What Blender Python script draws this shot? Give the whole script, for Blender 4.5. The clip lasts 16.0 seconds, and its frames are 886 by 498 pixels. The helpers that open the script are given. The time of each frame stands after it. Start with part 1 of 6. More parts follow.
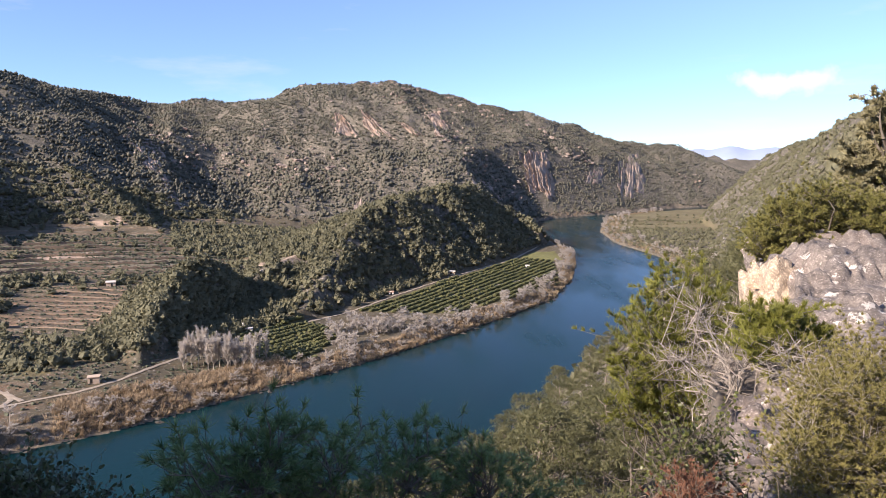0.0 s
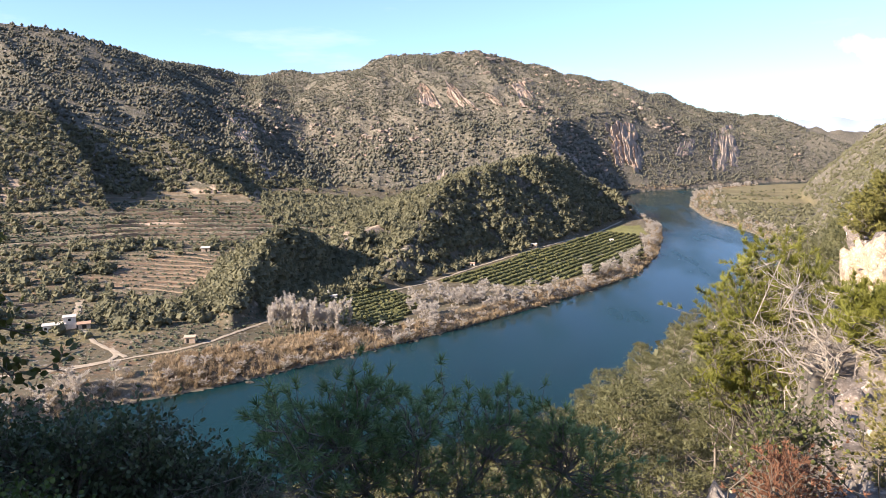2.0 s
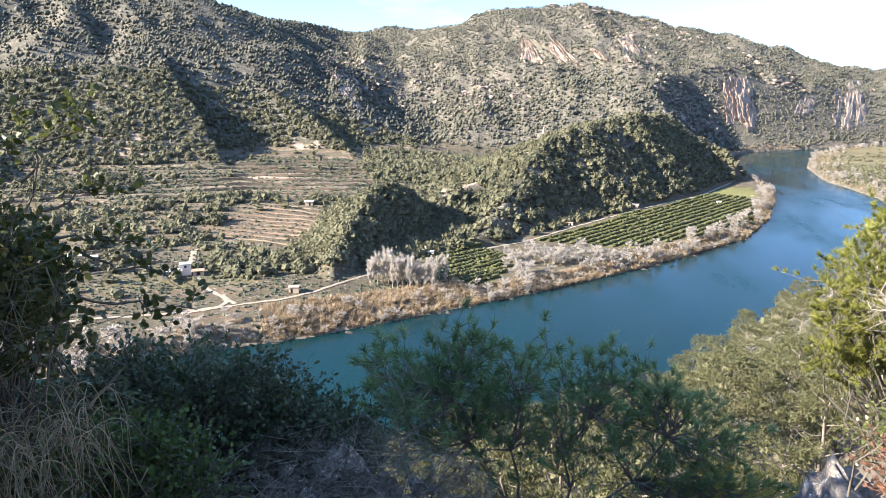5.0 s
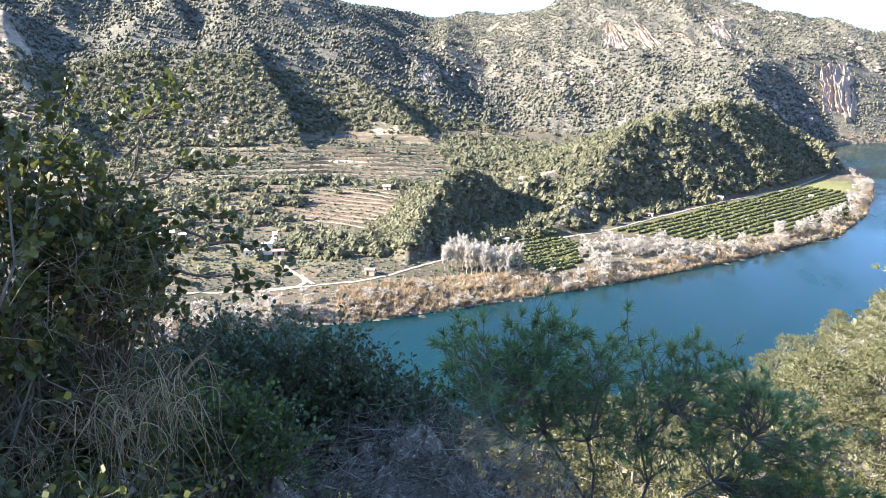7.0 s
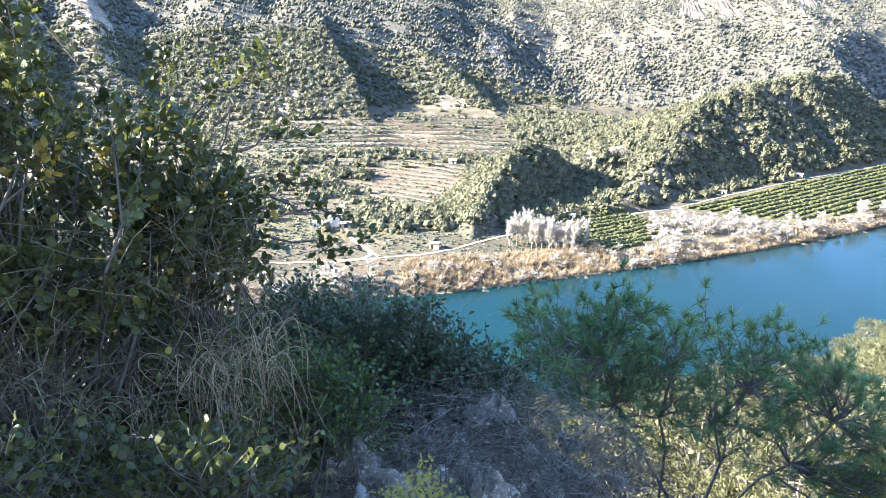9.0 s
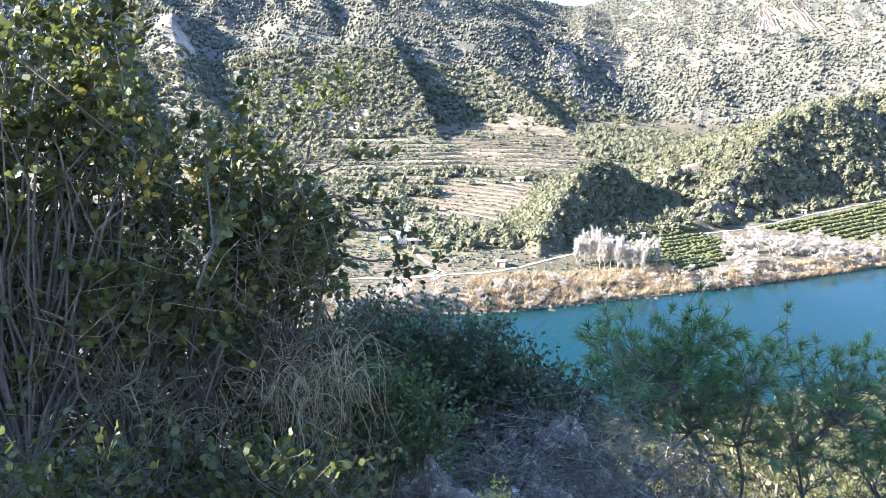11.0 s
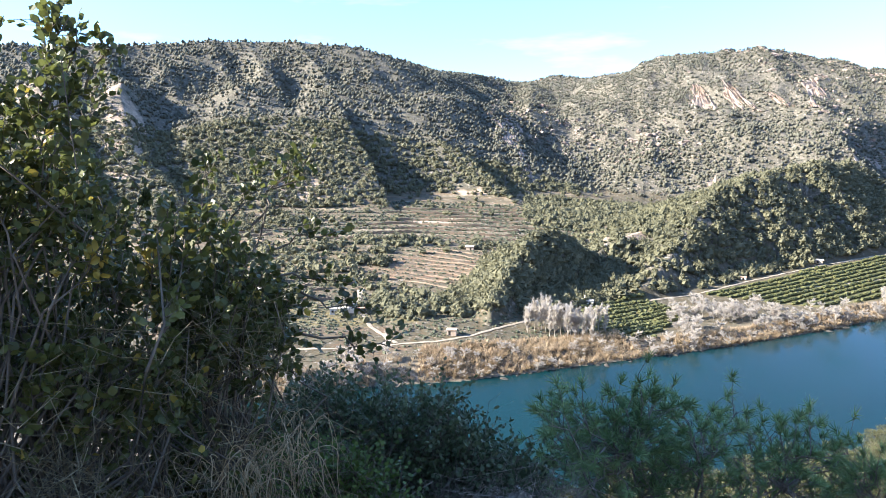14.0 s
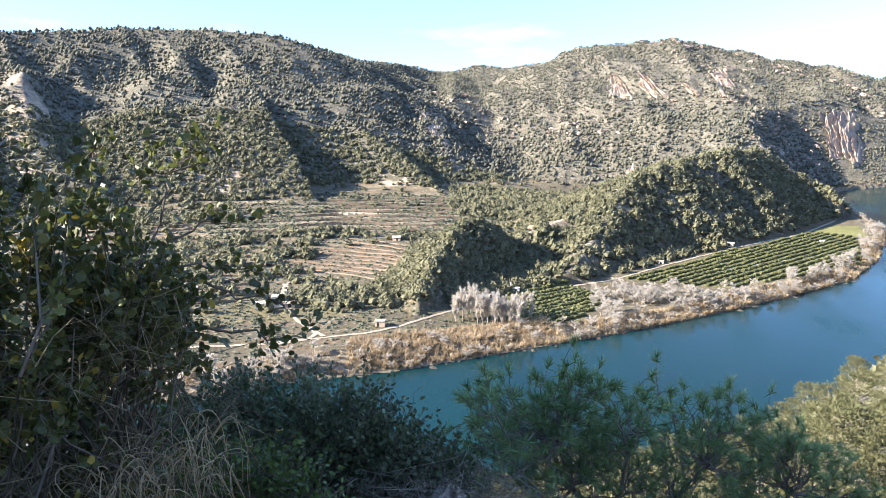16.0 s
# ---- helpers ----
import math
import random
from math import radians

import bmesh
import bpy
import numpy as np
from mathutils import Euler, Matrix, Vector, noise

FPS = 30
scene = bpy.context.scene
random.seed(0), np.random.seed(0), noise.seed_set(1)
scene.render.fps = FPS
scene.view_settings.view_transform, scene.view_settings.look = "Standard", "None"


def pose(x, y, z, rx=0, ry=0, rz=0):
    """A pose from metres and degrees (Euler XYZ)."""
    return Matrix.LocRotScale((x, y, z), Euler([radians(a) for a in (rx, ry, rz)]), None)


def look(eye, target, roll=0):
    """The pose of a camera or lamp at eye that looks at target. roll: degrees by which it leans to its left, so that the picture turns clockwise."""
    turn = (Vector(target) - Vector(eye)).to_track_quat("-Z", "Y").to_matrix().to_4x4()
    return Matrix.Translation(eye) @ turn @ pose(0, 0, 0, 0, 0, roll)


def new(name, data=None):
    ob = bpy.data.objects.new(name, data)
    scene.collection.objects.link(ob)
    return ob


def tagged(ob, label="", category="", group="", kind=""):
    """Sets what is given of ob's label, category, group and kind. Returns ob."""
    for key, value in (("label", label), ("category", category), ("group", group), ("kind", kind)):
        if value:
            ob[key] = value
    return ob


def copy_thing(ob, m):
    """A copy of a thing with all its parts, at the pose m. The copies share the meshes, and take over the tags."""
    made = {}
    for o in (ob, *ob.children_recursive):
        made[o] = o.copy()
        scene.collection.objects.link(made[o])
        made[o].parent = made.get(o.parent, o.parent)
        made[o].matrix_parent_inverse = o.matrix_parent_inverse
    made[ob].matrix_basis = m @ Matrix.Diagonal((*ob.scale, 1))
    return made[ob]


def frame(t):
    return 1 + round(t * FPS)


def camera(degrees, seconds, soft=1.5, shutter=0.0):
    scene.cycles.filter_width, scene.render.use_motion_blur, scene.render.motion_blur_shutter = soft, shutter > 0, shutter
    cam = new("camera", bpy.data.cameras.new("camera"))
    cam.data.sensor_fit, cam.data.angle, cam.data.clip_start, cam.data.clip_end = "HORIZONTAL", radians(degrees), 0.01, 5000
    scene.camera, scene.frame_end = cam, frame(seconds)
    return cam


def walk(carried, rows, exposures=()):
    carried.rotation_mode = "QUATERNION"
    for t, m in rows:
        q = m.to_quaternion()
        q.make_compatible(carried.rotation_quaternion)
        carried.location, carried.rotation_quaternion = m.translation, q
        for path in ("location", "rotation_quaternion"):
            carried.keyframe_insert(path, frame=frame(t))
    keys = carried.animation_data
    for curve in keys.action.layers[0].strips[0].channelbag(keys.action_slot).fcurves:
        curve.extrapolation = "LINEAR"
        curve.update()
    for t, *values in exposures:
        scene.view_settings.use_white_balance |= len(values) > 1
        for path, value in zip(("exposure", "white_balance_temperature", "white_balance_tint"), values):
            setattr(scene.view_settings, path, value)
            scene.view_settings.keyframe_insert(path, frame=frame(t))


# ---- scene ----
cam = camera(63.94, 16.0, soft=0.45)
# seconds, metres, degrees: the eye stands 90 m over the river and pans to its left and back
ROWS = [
    (0.0, 0.000, 0.000, 90.000, 82.70, -0.00, 0.00),
    (0.5, -0.006, -0.004, 90.000, 82.31, 0.24, 1.76),
    (1.0, -0.012, -0.007, 89.999, 81.44, 0.45, 3.75),
    (1.5, -0.018, -0.011, 89.997, 80.90, 0.21, 5.26),
    (2.0, -0.024, -0.016, 89.996, 80.40, -0.08, 6.66),
    (2.5, -0.029, -0.022, 89.994, 79.99, -0.01, 8.56),
    (3.0, -0.034, -0.029, 89.994, 78.82, -0.21, 9.83),
    (3.5, -0.046, -0.034, 89.992, 77.68, -0.18, 10.54),
    (4.0, -0.071, -0.030, 89.982, 77.23, 0.05, 11.62),
    (6.5, -0.106, -0.019, 89.966, 76.49, -0.39, 19.37),
    (7.0, -0.135, -0.012, 89.952, 75.91, -0.26, 20.85),
    (7.5, -0.154, -0.014, 89.945, 74.89, -0.15, 22.53),
    (8.0, -0.165, -0.024, 89.941, 74.19, -0.08, 23.56),
    (8.5, -0.173, -0.038, 89.938, 73.84, 0.12, 24.94),
    (9.0, -0.183, -0.053, 89.936, 73.84, 0.10, 26.13),
    (9.5, -0.195, -0.073, 89.944, 73.83, 0.46, 28.25),
    (12.0, -0.203, -0.096, 89.959, 77.98, 0.63, 32.14),
    (12.5, -0.201, -0.114, 89.974, 79.98, 0.70, 32.04),
    (13.0, -0.195, -0.123, 89.986, 80.93, 0.19, 30.89),
    (13.5, -0.193, -0.126, 89.993, 80.71, 0.04, 28.91),
    (14.0, -0.198, -0.112, 89.990, 80.78, 0.37, 27.50),
    (14.5, -0.213, -0.069, 89.972, 80.94, 0.49, 25.92),
    (15.0, -0.230, -0.019, 89.951, 80.84, 0.89, 24.67),
    (15.5, -0.236, 0.012, 89.940, 80.40, 0.94, 23.18),
    (16.0, -0.232, 0.024, 89.941, 79.96, 0.63, 21.47),
]
walk(cam, [(t, pose(x, y, z, rx, ry, rz)) for t, x, y, z, rx, ry, rz in ROWS],
     exposures=[(0.0, 1.2, 6550, 21), (1.0, 1.38, 6900, 21), (1.5, 1.5, 6950, 19), (3.5, 1.92, 6520, 12), (7.0, 2.57, 6080, 9), (9.0, 3.05, 5900, 7), (9.5, 3.1, 5900, 7), (12.0, 2.8, 5800, 8), (12.5, 2.55, 5840, 8), (13.5, 2.3, 5980, 8), (14.5, 2.33, 6180, 9), (16.0, 2.31, 6280, 9)])

# ---------------------------------------------------------------- light
SUN_AZ, SUN_EL = -122.0, 26.0            # degrees clockwise from +y, degrees over the horizon


def heading(az, el=0.0):
    a, e = radians(az), radians(el)
    return Vector((math.sin(a) * math.cos(e), math.cos(a) * math.cos(e), math.sin(e)))


sun_data = bpy.data.lights.new("sun", "SUN")
sun_data.energy, sun_data.angle, sun_data.color = 5.0, radians(0.53), (1.0, 0.88, 0.72)
sun = new("sun", sun_data)
sun.matrix_world = look(heading(SUN_AZ, SUN_EL) * 300, (0, 0, 0))

world = bpy.data.worlds.new("sky")
scene.world = world
world.use_nodes = True
wn, wl = world.node_tree.nodes, world.node_tree.links
wn.clear()
w_out = wn.new("ShaderNodeOutputWorld")
w_bg = wn.new("ShaderNodeBackground")
w_bg.inputs["Strength"].default_value = 0.108
w_sky = wn.new("ShaderNodeTexSky")
w_sky.sky_type, w_sky.sun_disc = "NISHITA", False
w_sky.sun_elevation, w_sky.sun_rotation = radians(SUN_EL), radians(SUN_AZ)
w_sky.altitude, w_sky.air_density, w_sky.dust_density, w_sky.ozone_density = 100, 0.7, 0.0, 3.0
w_tint = wn.new("ShaderNodeMix")
w_tint.data_type, w_tint.blend_type = "RGBA", "MULTIPLY"
w_tint.inputs[0].default_value = 1.0
wl.new(w_sky.outputs[0], w_tint.inputs[6])


def sky_math(kind, a, b=0.0, c=0.0, clamp=False):
    k = wn.new("ShaderNodeMath")
    k.operation, k.use_clamp = kind, clamp
    for sock, v in zip(k.inputs, (a, b, c)):
        if isinstance(v, (int, float)):
            sock.default_value = v
        else:
            wl.new(v, sock)
    return k.outputs[0]


# thin wisps, and one small heap of cloud low over the gap of the valley
w_dir = wn.new("ShaderNodeTexCoord").outputs["Generated"]
w_up = wn.new("ShaderNodeSeparateXYZ")
wl.new(w_dir, w_up.inputs[0])
w_rise = wn.new("ShaderNodeValToRGB")              # clear winter air: blue down to the hills; unseen upper sky brightened to fill shade
w_rise.color_ramp.elements[0].color, w_rise.color_ramp.elements[1].color = (0.52, 0.66, 0.82, 1), (1.10, 1.05, 1.03, 1)
w_rise.color_ramp.elements[1].position = 0.34
w_rise.color_ramp.elements.new(1.0).color = (1.40, 1.26, 1.12, 1)
wl.new(w_up.outputs["Z"], w_rise.inputs[0])
wl.new(w_rise.outputs[0], w_tint.inputs[7])
w_map = wn.new("ShaderNodeMapping")
w_map.inputs["Scale"].default_value = (2.2, 2.2, 11.0)
wl.new(w_dir, w_map.inputs["Vector"])
w_noise = wn.new("ShaderNodeTexNoise")
w_noise.inputs["Scale"].default_value, w_noise.inputs["Detail"].default_value, w_noise.inputs["Roughness"].default_value = 1.7, 6, 0.6
wl.new(w_map.outputs[0], w_noise.inputs["Vector"])
wisps = sky_math("MULTIPLY", sky_math("MULTIPLY_ADD", w_noise.outputs[0], 4.5, -2.55, True), 0.30)
w_off = wn.new("ShaderNodeVectorMath")
w_off.operation = "SUBTRACT"
wl.new(w_dir, w_off.inputs[0])
w_off.inputs[1].default_value = heading(26.6, 5.4)
w_flat = wn.new("ShaderNodeVectorMath")
w_flat.operation = "MULTIPLY"
wl.new(w_off.outputs[0], w_flat.inputs[0])
w_flat.inputs[1].default_value = (10.0, 10.0, 46.0)
w_len = wn.new("ShaderNodeVectorMath")
w_len.operation = "LENGTH"
wl.new(w_flat.outputs[0], w_len.inputs[0])
w_puff = wn.new("ShaderNodeTexNoise")
w_puff.inputs["Scale"].default_value, w_puff.inputs["Detail"].default_value = 26.0, 5
wl.new(w_dir, w_puff.inputs["Vector"])
heap = sky_math("MULTIPLY_ADD", w_puff.outputs[0], 4.4, sky_math("MULTIPLY_ADD", w_len.outputs["Value"], -1.5, -1.05), True)
cover = sky_math("MAXIMUM", wisps, sky_math("MULTIPLY", heap, 0.9))
w_cloud = wn.new("ShaderNodeMix")
w_cloud.data_type = "RGBA"
wl.new(cover, w_cloud.inputs[0])
wl.new(w_tint.outputs[2], w_cloud.inputs[6])
w_cloud.inputs[7].default_value = (4.5, 4.5, 4.8, 1)
wl.new(w_cloud.outputs[2], w_bg.inputs[0])
wl.new(w_bg.outputs[0], w_out.inputs[0])

# ---------------------------------------------------------------- materials
def material(name):
    m = bpy.data.materials.new(name)
    m.use_nodes = True
    m.node_tree.nodes.clear()
    n, l = m.node_tree.nodes, m.node_tree.links
    out = n.new("ShaderNodeOutputMaterial")
    b = n.new("ShaderNodeBsdfPrincipled")
    l.new(b.outputs[0], out.inputs[0])
    return m, n, l, b


def ramp(n, stops):
    r = n.new("ShaderNodeValToRGB")
    e = r.color_ramp.elements
    while len(e) < len(stops):
        e.new(0.5)
    for k, (p, c) in enumerate(stops):
        e[k].position, e[k].color = p, (*c, 1)
    return r


def noise_tex(n, l, scale, detail=4, rough=0.6, coord=None, stretch=None):
    t = n.new("ShaderNodeTexNoise")
    t.inputs["Scale"].default_value, t.inputs["Detail"].default_value, t.inputs["Roughness"].default_value = scale, detail, rough
    if coord is None:
        coord = n.new("ShaderNodeTexCoord").outputs["Object"]
    if stretch:
        mp = n.new("ShaderNodeMapping")
        mp.inputs["Scale"].default_value = stretch
        l.new(coord, mp.inputs["Vector"])
        coord = mp.outputs[0]
    l.new(coord, t.inputs["Vector"])
    return t


def mix(n, l, fac, a, b, mode="MIX"):
    x = n.new("ShaderNodeMix")
    x.data_type, x.blend_type = "RGBA", mode
    for sock, v in ((x.inputs[0], fac), (x.inputs[6], a), (x.inputs[7], b)):
        if isinstance(v, (int, float)):
            sock.default_value = v
        elif isinstance(v, tuple):
            sock.default_value = (*v, 1)
        else:
            l.new(v, sock)
    return x.outputs[2]


def bump(n, l, b, height, strength, distance):
    k = n.new("ShaderNodeBump")
    k.inputs["Strength"].default_value, k.inputs["Distance"].default_value = strength, distance
    l.new(height, k.inputs["Height"])
    l.new(k.outputs[0], b.inputs["Normal"])


def leafy(name, dark, light, scale=0.5, rough=0.65, through_light=0.0, island=True, grain=6.0):
    """Foliage: a colour for each leaf or clump, drifting over the plant."""
    m, n, l, b = material(name)
    geo = n.new("ShaderNodeNewGeometry")
    t = noise_tex(n, l, scale, 3)
    t2 = noise_tex(n, l, grain, 3)
    r = ramp(n, [(0.0, dark), (1.0, light)])
    add = n.new("ShaderNodeMath")
    add.operation = "MULTIPLY_ADD"
    add.inputs[1].default_value = 0.45
    l.new(geo.outputs["Random Per Island"], add.inputs[0])
    s = n.new("ShaderNodeMath")
    s.operation = "MULTIPLY_ADD"
    s.inputs[1].default_value, s.inputs[2].default_value = 1.1, -0.35
    l.new(t.outputs[0], s.inputs[0])
    l.new(s.outputs[0], add.inputs[2])
    l.new(add.outputs[0], r.inputs[0])
    g = ramp(n, [(0.3, (0.7, 0.7, 0.7)), (0.7, (1.2, 1.2, 1.2))])
    l.new(t2.outputs[0], g.inputs[0])
    l.new(mix(n, l, 1.0, r.outputs[0], g.outputs[0], "MULTIPLY"), b.inputs["Base Color"])
    b.inputs["Roughness"].default_value = rough
    b.inputs["Specular IOR Level"].default_value = 0.45
    if through_light:
        b.inputs["Subsurface Weight"].default_value = 0.0
        out = [k for k in n if k.type == "OUTPUT_MATERIAL"][0]
        tr = n.new("ShaderNodeBsdfTranslucent")
        l.new(r.outputs[0], tr.inputs[0])
        ms = n.new("ShaderNodeMixShader")
        ms.inputs[0].default_value = through_light
        l.new(b.outputs[0], ms.inputs[1])
        l.new(tr.outputs[0], ms.inputs[2])
        l.new(ms.outputs[0], out.inputs[0])
    return m


def barky(name, dark, light, scale=20.0):
    m, n, l, b = material(name)
    t = noise_tex(n, l, scale, 6, 0.7, stretch=(1, 1, 0.25))
    r = ramp(n, [(0.3, dark), (0.7, light)])
    l.new(t.outputs[0], r.inputs[0])
    l.new(r.outputs[0], b.inputs["Base Color"])
    b.inputs["Roughness"].default_value = 0.9
    bump(n, l, b, t.outputs[0], 0.5, 0.01)
    return m


def ground_material():
    """The land: its soil colour, mottled by low scrub, stones and dry grass."""
    m, n, l, b = material("hillside")
    a = n.new("ShaderNodeAttribute")
    a.attribute_name = "soil"
    s = n.new("ShaderNodeAttribute")
    s.attribute_name = "scrub"
    big = noise_tex(n, l, 0.02, 5, 0.65)
    mid = noise_tex(n, l, 0.22, 5, 0.7)
    fine = noise_tex(n, l, 1.6, 4, 0.7)
    tone = ramp(n, [(0.3, (0.72, 0.70, 0.68)), (0.7, (1.25, 1.22, 1.18))])
    l.new(big.outputs[0], tone.inputs[0])
    c = mix(n, l, 1.0, a.outputs["Color"], tone.outputs[0], "MULTIPLY")
    tone2 = ramp(n, [(0.3, (0.6, 0.6, 0.6)), (0.7, (1.35, 1.33, 1.3))])
    l.new(fine.outputs[0], tone2.inputs[0])
    c = mix(n, l, 1.0, c, tone2.outputs[0], "MULTIPLY")
    spots = ramp(n, [(0.43, (0, 0, 0)), (0.52, (1, 1, 1))])
    l.new(mid.outputs[0], spots.inputs[0])
    k = n.new("ShaderNodeMath")
    k.operation = "MULTIPLY"
    l.new(spots.outputs[0], k.inputs[0])
    l.new(s.outputs["Fac"], k.inputs[1])
    c = mix(n, l, k.outputs[0], c, (0.115, 0.108, 0.084))
    speck = noise_tex(n, l, 0.55, 7, 0.78)
    dots = ramp(n, [(0.475, (0, 0, 0)), (0.515, (1, 1, 1))])
    l.new(speck.outputs[0], dots.inputs[0])
    k2 = n.new("ShaderNodeMath")
    k2.operation = "MULTIPLY"
    l.new(dots.outputs[0], k2.inputs[0])
    l.new(s.outputs["Fac"], k2.inputs[1])
    c = mix(n, l, k2.outputs[0], c, (0.078, 0.077, 0.058))
    chip = noise_tex(n, l, 0.42, 6, 0.75, stretch=(1, 1, 0.5))
    pale = ramp(n, [(0.565, (0, 0, 0)), (0.63, (1, 1, 1))])
    l.new(chip.outputs[0], pale.inputs[0])
    k3 = n.new("ShaderNodeMath")
    k3.operation = "MULTIPLY"
    l.new(pale.outputs[0], k3.inputs[0])
    l.new(s.outputs["Fac"], k3.inputs[1])
    c = mix(n, l, k3.outputs[0], c, (0.42, 0.375, 0.33))
    l.new(c, b.inputs["Base Color"])
    b.inputs["Roughness"].default_value = 0.95
    b.inputs["Specular IOR Level"].default_value = 0.15
    bump(n, l, b, mid.outputs[0], 0.7, 1.2)
    return m


def water_material():
    m, n, l, b = material("river_water")
    t = noise_tex(n, l, 0.9, 4, 0.6, stretch=(1.0, 0.6, 1))
    t2 = noise_tex(n, l, 0.018, 4, 0.6, stretch=(1.6, 0.5, 1))
    r = ramp(n, [(0.35, (0.0025, 0.019, 0.024)), (0.7, (0.004, 0.028, 0.035))])
    l.new(t2.outputs[0], r.inputs[0])
    l.new(r.outputs[0], b.inputs["Base Color"])
    rr = ramp(n, [(0.4, (0.10,) * 3), (0.65, (0.28,) * 3)])
    l.new(t2.outputs[0], rr.inputs[0])
    l.new(rr.outputs[0], b.inputs["Roughness"])
    b.inputs["IOR"].default_value = 1.33
    b.inputs["Specular IOR Level"].default_value = 0.15
    bump(n, l, b, t.outputs[0], 0.35, 0.12)
    return m


HILLSIDE, WATER = ground_material(), water_material()
FOREST = leafy("pine_forest", (0.085, 0.087, 0.050), (0.225, 0.218, 0.135), 0.02, 0.8, 0.25, grain=2.2)
MAQUIS = leafy("mountain_scrub", (0.075, 0.076, 0.056), (0.185, 0.182, 0.138), 0.012, 0.85, 0.2, grain=1.2)
ORCHARD = leafy("citrus_leaves", (0.055, 0.062, 0.02), (0.125, 0.125, 0.042), 0.05, 0.7, grain=1.5)
OLIVE = leafy("olive_leaves", (0.050, 0.062, 0.035), (0.12, 0.13, 0.08), 0.05, 0.7, grain=1.5)
BARE_WOOD = leafy("bare_twigs", (0.44, 0.40, 0.36), (0.70, 0.66, 0.61), 0.05, 0.9, 0.5, grain=1.0)
REED = leafy("dry_reeds", (0.30, 0.225, 0.145), (0.53, 0.43, 0.30), 0.04, 0.9, 0.35, grain=0.8)
PINE = leafy("pine_needles", (0.090, 0.094, 0.044), (0.215, 0.212, 0.100), 0.35, 0.6, 0.35, grain=5.0)
BARK = barky("grey_bark", (0.10, 0.082, 0.066), (0.27, 0.235, 0.20))
PLASTER = barky("white_plaster", (0.62, 0.58, 0.52), (0.80, 0.77, 0.72), 3.0)
ROOF_TILE = barky("clay_tiles", (0.34, 0.20, 0.14), (0.48, 0.32, 0.24), 4.0)
GREY_ROOF = barky("weathered_sheet", (0.42, 0.39, 0.36), (0.62, 0.59, 0.55), 3.0)
OCHRE_WALL = barky("ochre_plaster", (0.42, 0.32, 0.24), (0.58, 0.47, 0.37), 3.0)
DARK_OPENING = barky("dark_opening", (0.015, 0.014, 0.013), (0.04, 0.035, 0.03), 3.0)
TRACK = barky("pale_dirt_track", (0.25, 0.205, 0.15), (0.40, 0.34, 0.27), 0.6)
BANK_STONE = barky("bank_stone", (0.035, 0.030, 0.025), (0.085, 0.073, 0.06), 1.2)
# far range: the blue of distant haze is put into the base colour
DISTANCE = barky("painted_haze_blue", (0.30, 0.38, 0.52), (0.36, 0.44, 0.58), 0.003)


def rock_material(name, dark, pale, ochre, lichen=0.0, size=1.0, spot=2.6):
    """Weathered limestone: grey, with pale lichen, dark pits and a warm broken face."""
    m, n, l, b = material(name)
    big = noise_tex(n, l, 1.3 / size, 5, 0.65)
    mid = noise_tex(n, l, 7.0 / size, 6, 0.7)
    fine = noise_tex(n, l, 38.0 / size, 5, 0.7)
    r = ramp(n, [(0.3, dark), (0.5, tuple(0.5 * (a + b) for a, b in zip(dark, pale))), (0.68, pale)])
    l.new(mid.outputs[0], r.inputs[0])
    o = ramp(n, [(0.5, (0, 0, 0)), (0.66, (1, 1, 1))])
    l.new(big.outputs[0], o.inputs[0])
    c = mix(n, l, o.outputs[0], r.outputs[0], ochre)
    spots = ramp(n, [(0.57, (0, 0, 0)), (0.63, (1, 1, 1))])
    l.new(fine.outputs[0], spots.inputs[0])
    c = mix(n, l, spots.outputs[0], c, tuple(min(0.6, 1.2 * v) for v in pale))
    t = ramp(n, [(0.32, (0.55, 0.55, 0.55)), (0.6, (1.15, 1.15, 1.15))])
    l.new(fine.outputs[0], t.inputs[0])
    c = mix(n, l, 1.0, c, t.outputs[0], "MULTIPLY")
    if lichen:
        w = noise_tex(n, l, spot, 6, 0.72)
        wr = ramp(n, [(0.585, (0, 0, 0)), (0.615, (lichen,) * 3)])
        l.new(w.outputs[0], wr.inputs[0])
        c = mix(n, l, wr.outputs[0], c, (0.58, 0.54, 0.48))
    l.new(c, b.inputs["Base Color"])
    b.inputs["Roughness"].default_value = 0.93
    h = mix(n, l, 0.35, mid.outputs[0], fine.outputs[0])
    bump(n, l, b, h, 0.9, 0.03 * size)
    return m


LIMESTONE = rock_material("lichened_limestone", (0.050, 0.042, 0.032), (0.40, 0.34, 0.265), (0.20, 0.16, 0.115), 0.9, 0.8, 8.0)
SHELF_STONE = rock_material("dark_lichened_limestone", (0.085, 0.072, 0.064), (0.27, 0.235, 0.205), (0.20, 0.16, 0.135), 0.9)
CREST_LEAF = leafy("crest_oak_leaves", (0.17, 0.16, 0.085), (0.40, 0.37, 0.22), 0.6, 0.6, 0.3, grain=5.0)
WARM_STONE = rock_material("broken_limestone", (0.20, 0.155, 0.115), (0.50, 0.41, 0.31), (0.40, 0.28, 0.17))
CLIFF_STONE = rock_material("mountain_rock", (0.115, 0.098, 0.086), (0.36, 0.30, 0.255), (0.31, 0.215, 0.165), 0.0, 22.0)
CLIFF_PINK = rock_material("pink_cliff_rock", (0.15, 0.115, 0.095), (0.42, 0.34, 0.28), (0.35, 0.245, 0.185), 0.0, 22.0)
OAK_LEAF = leafy("oak_leaves", (0.026, 0.036, 0.009), (0.175, 0.195, 0.056), 2.6, 0.40, 0.35, grain=9.0)
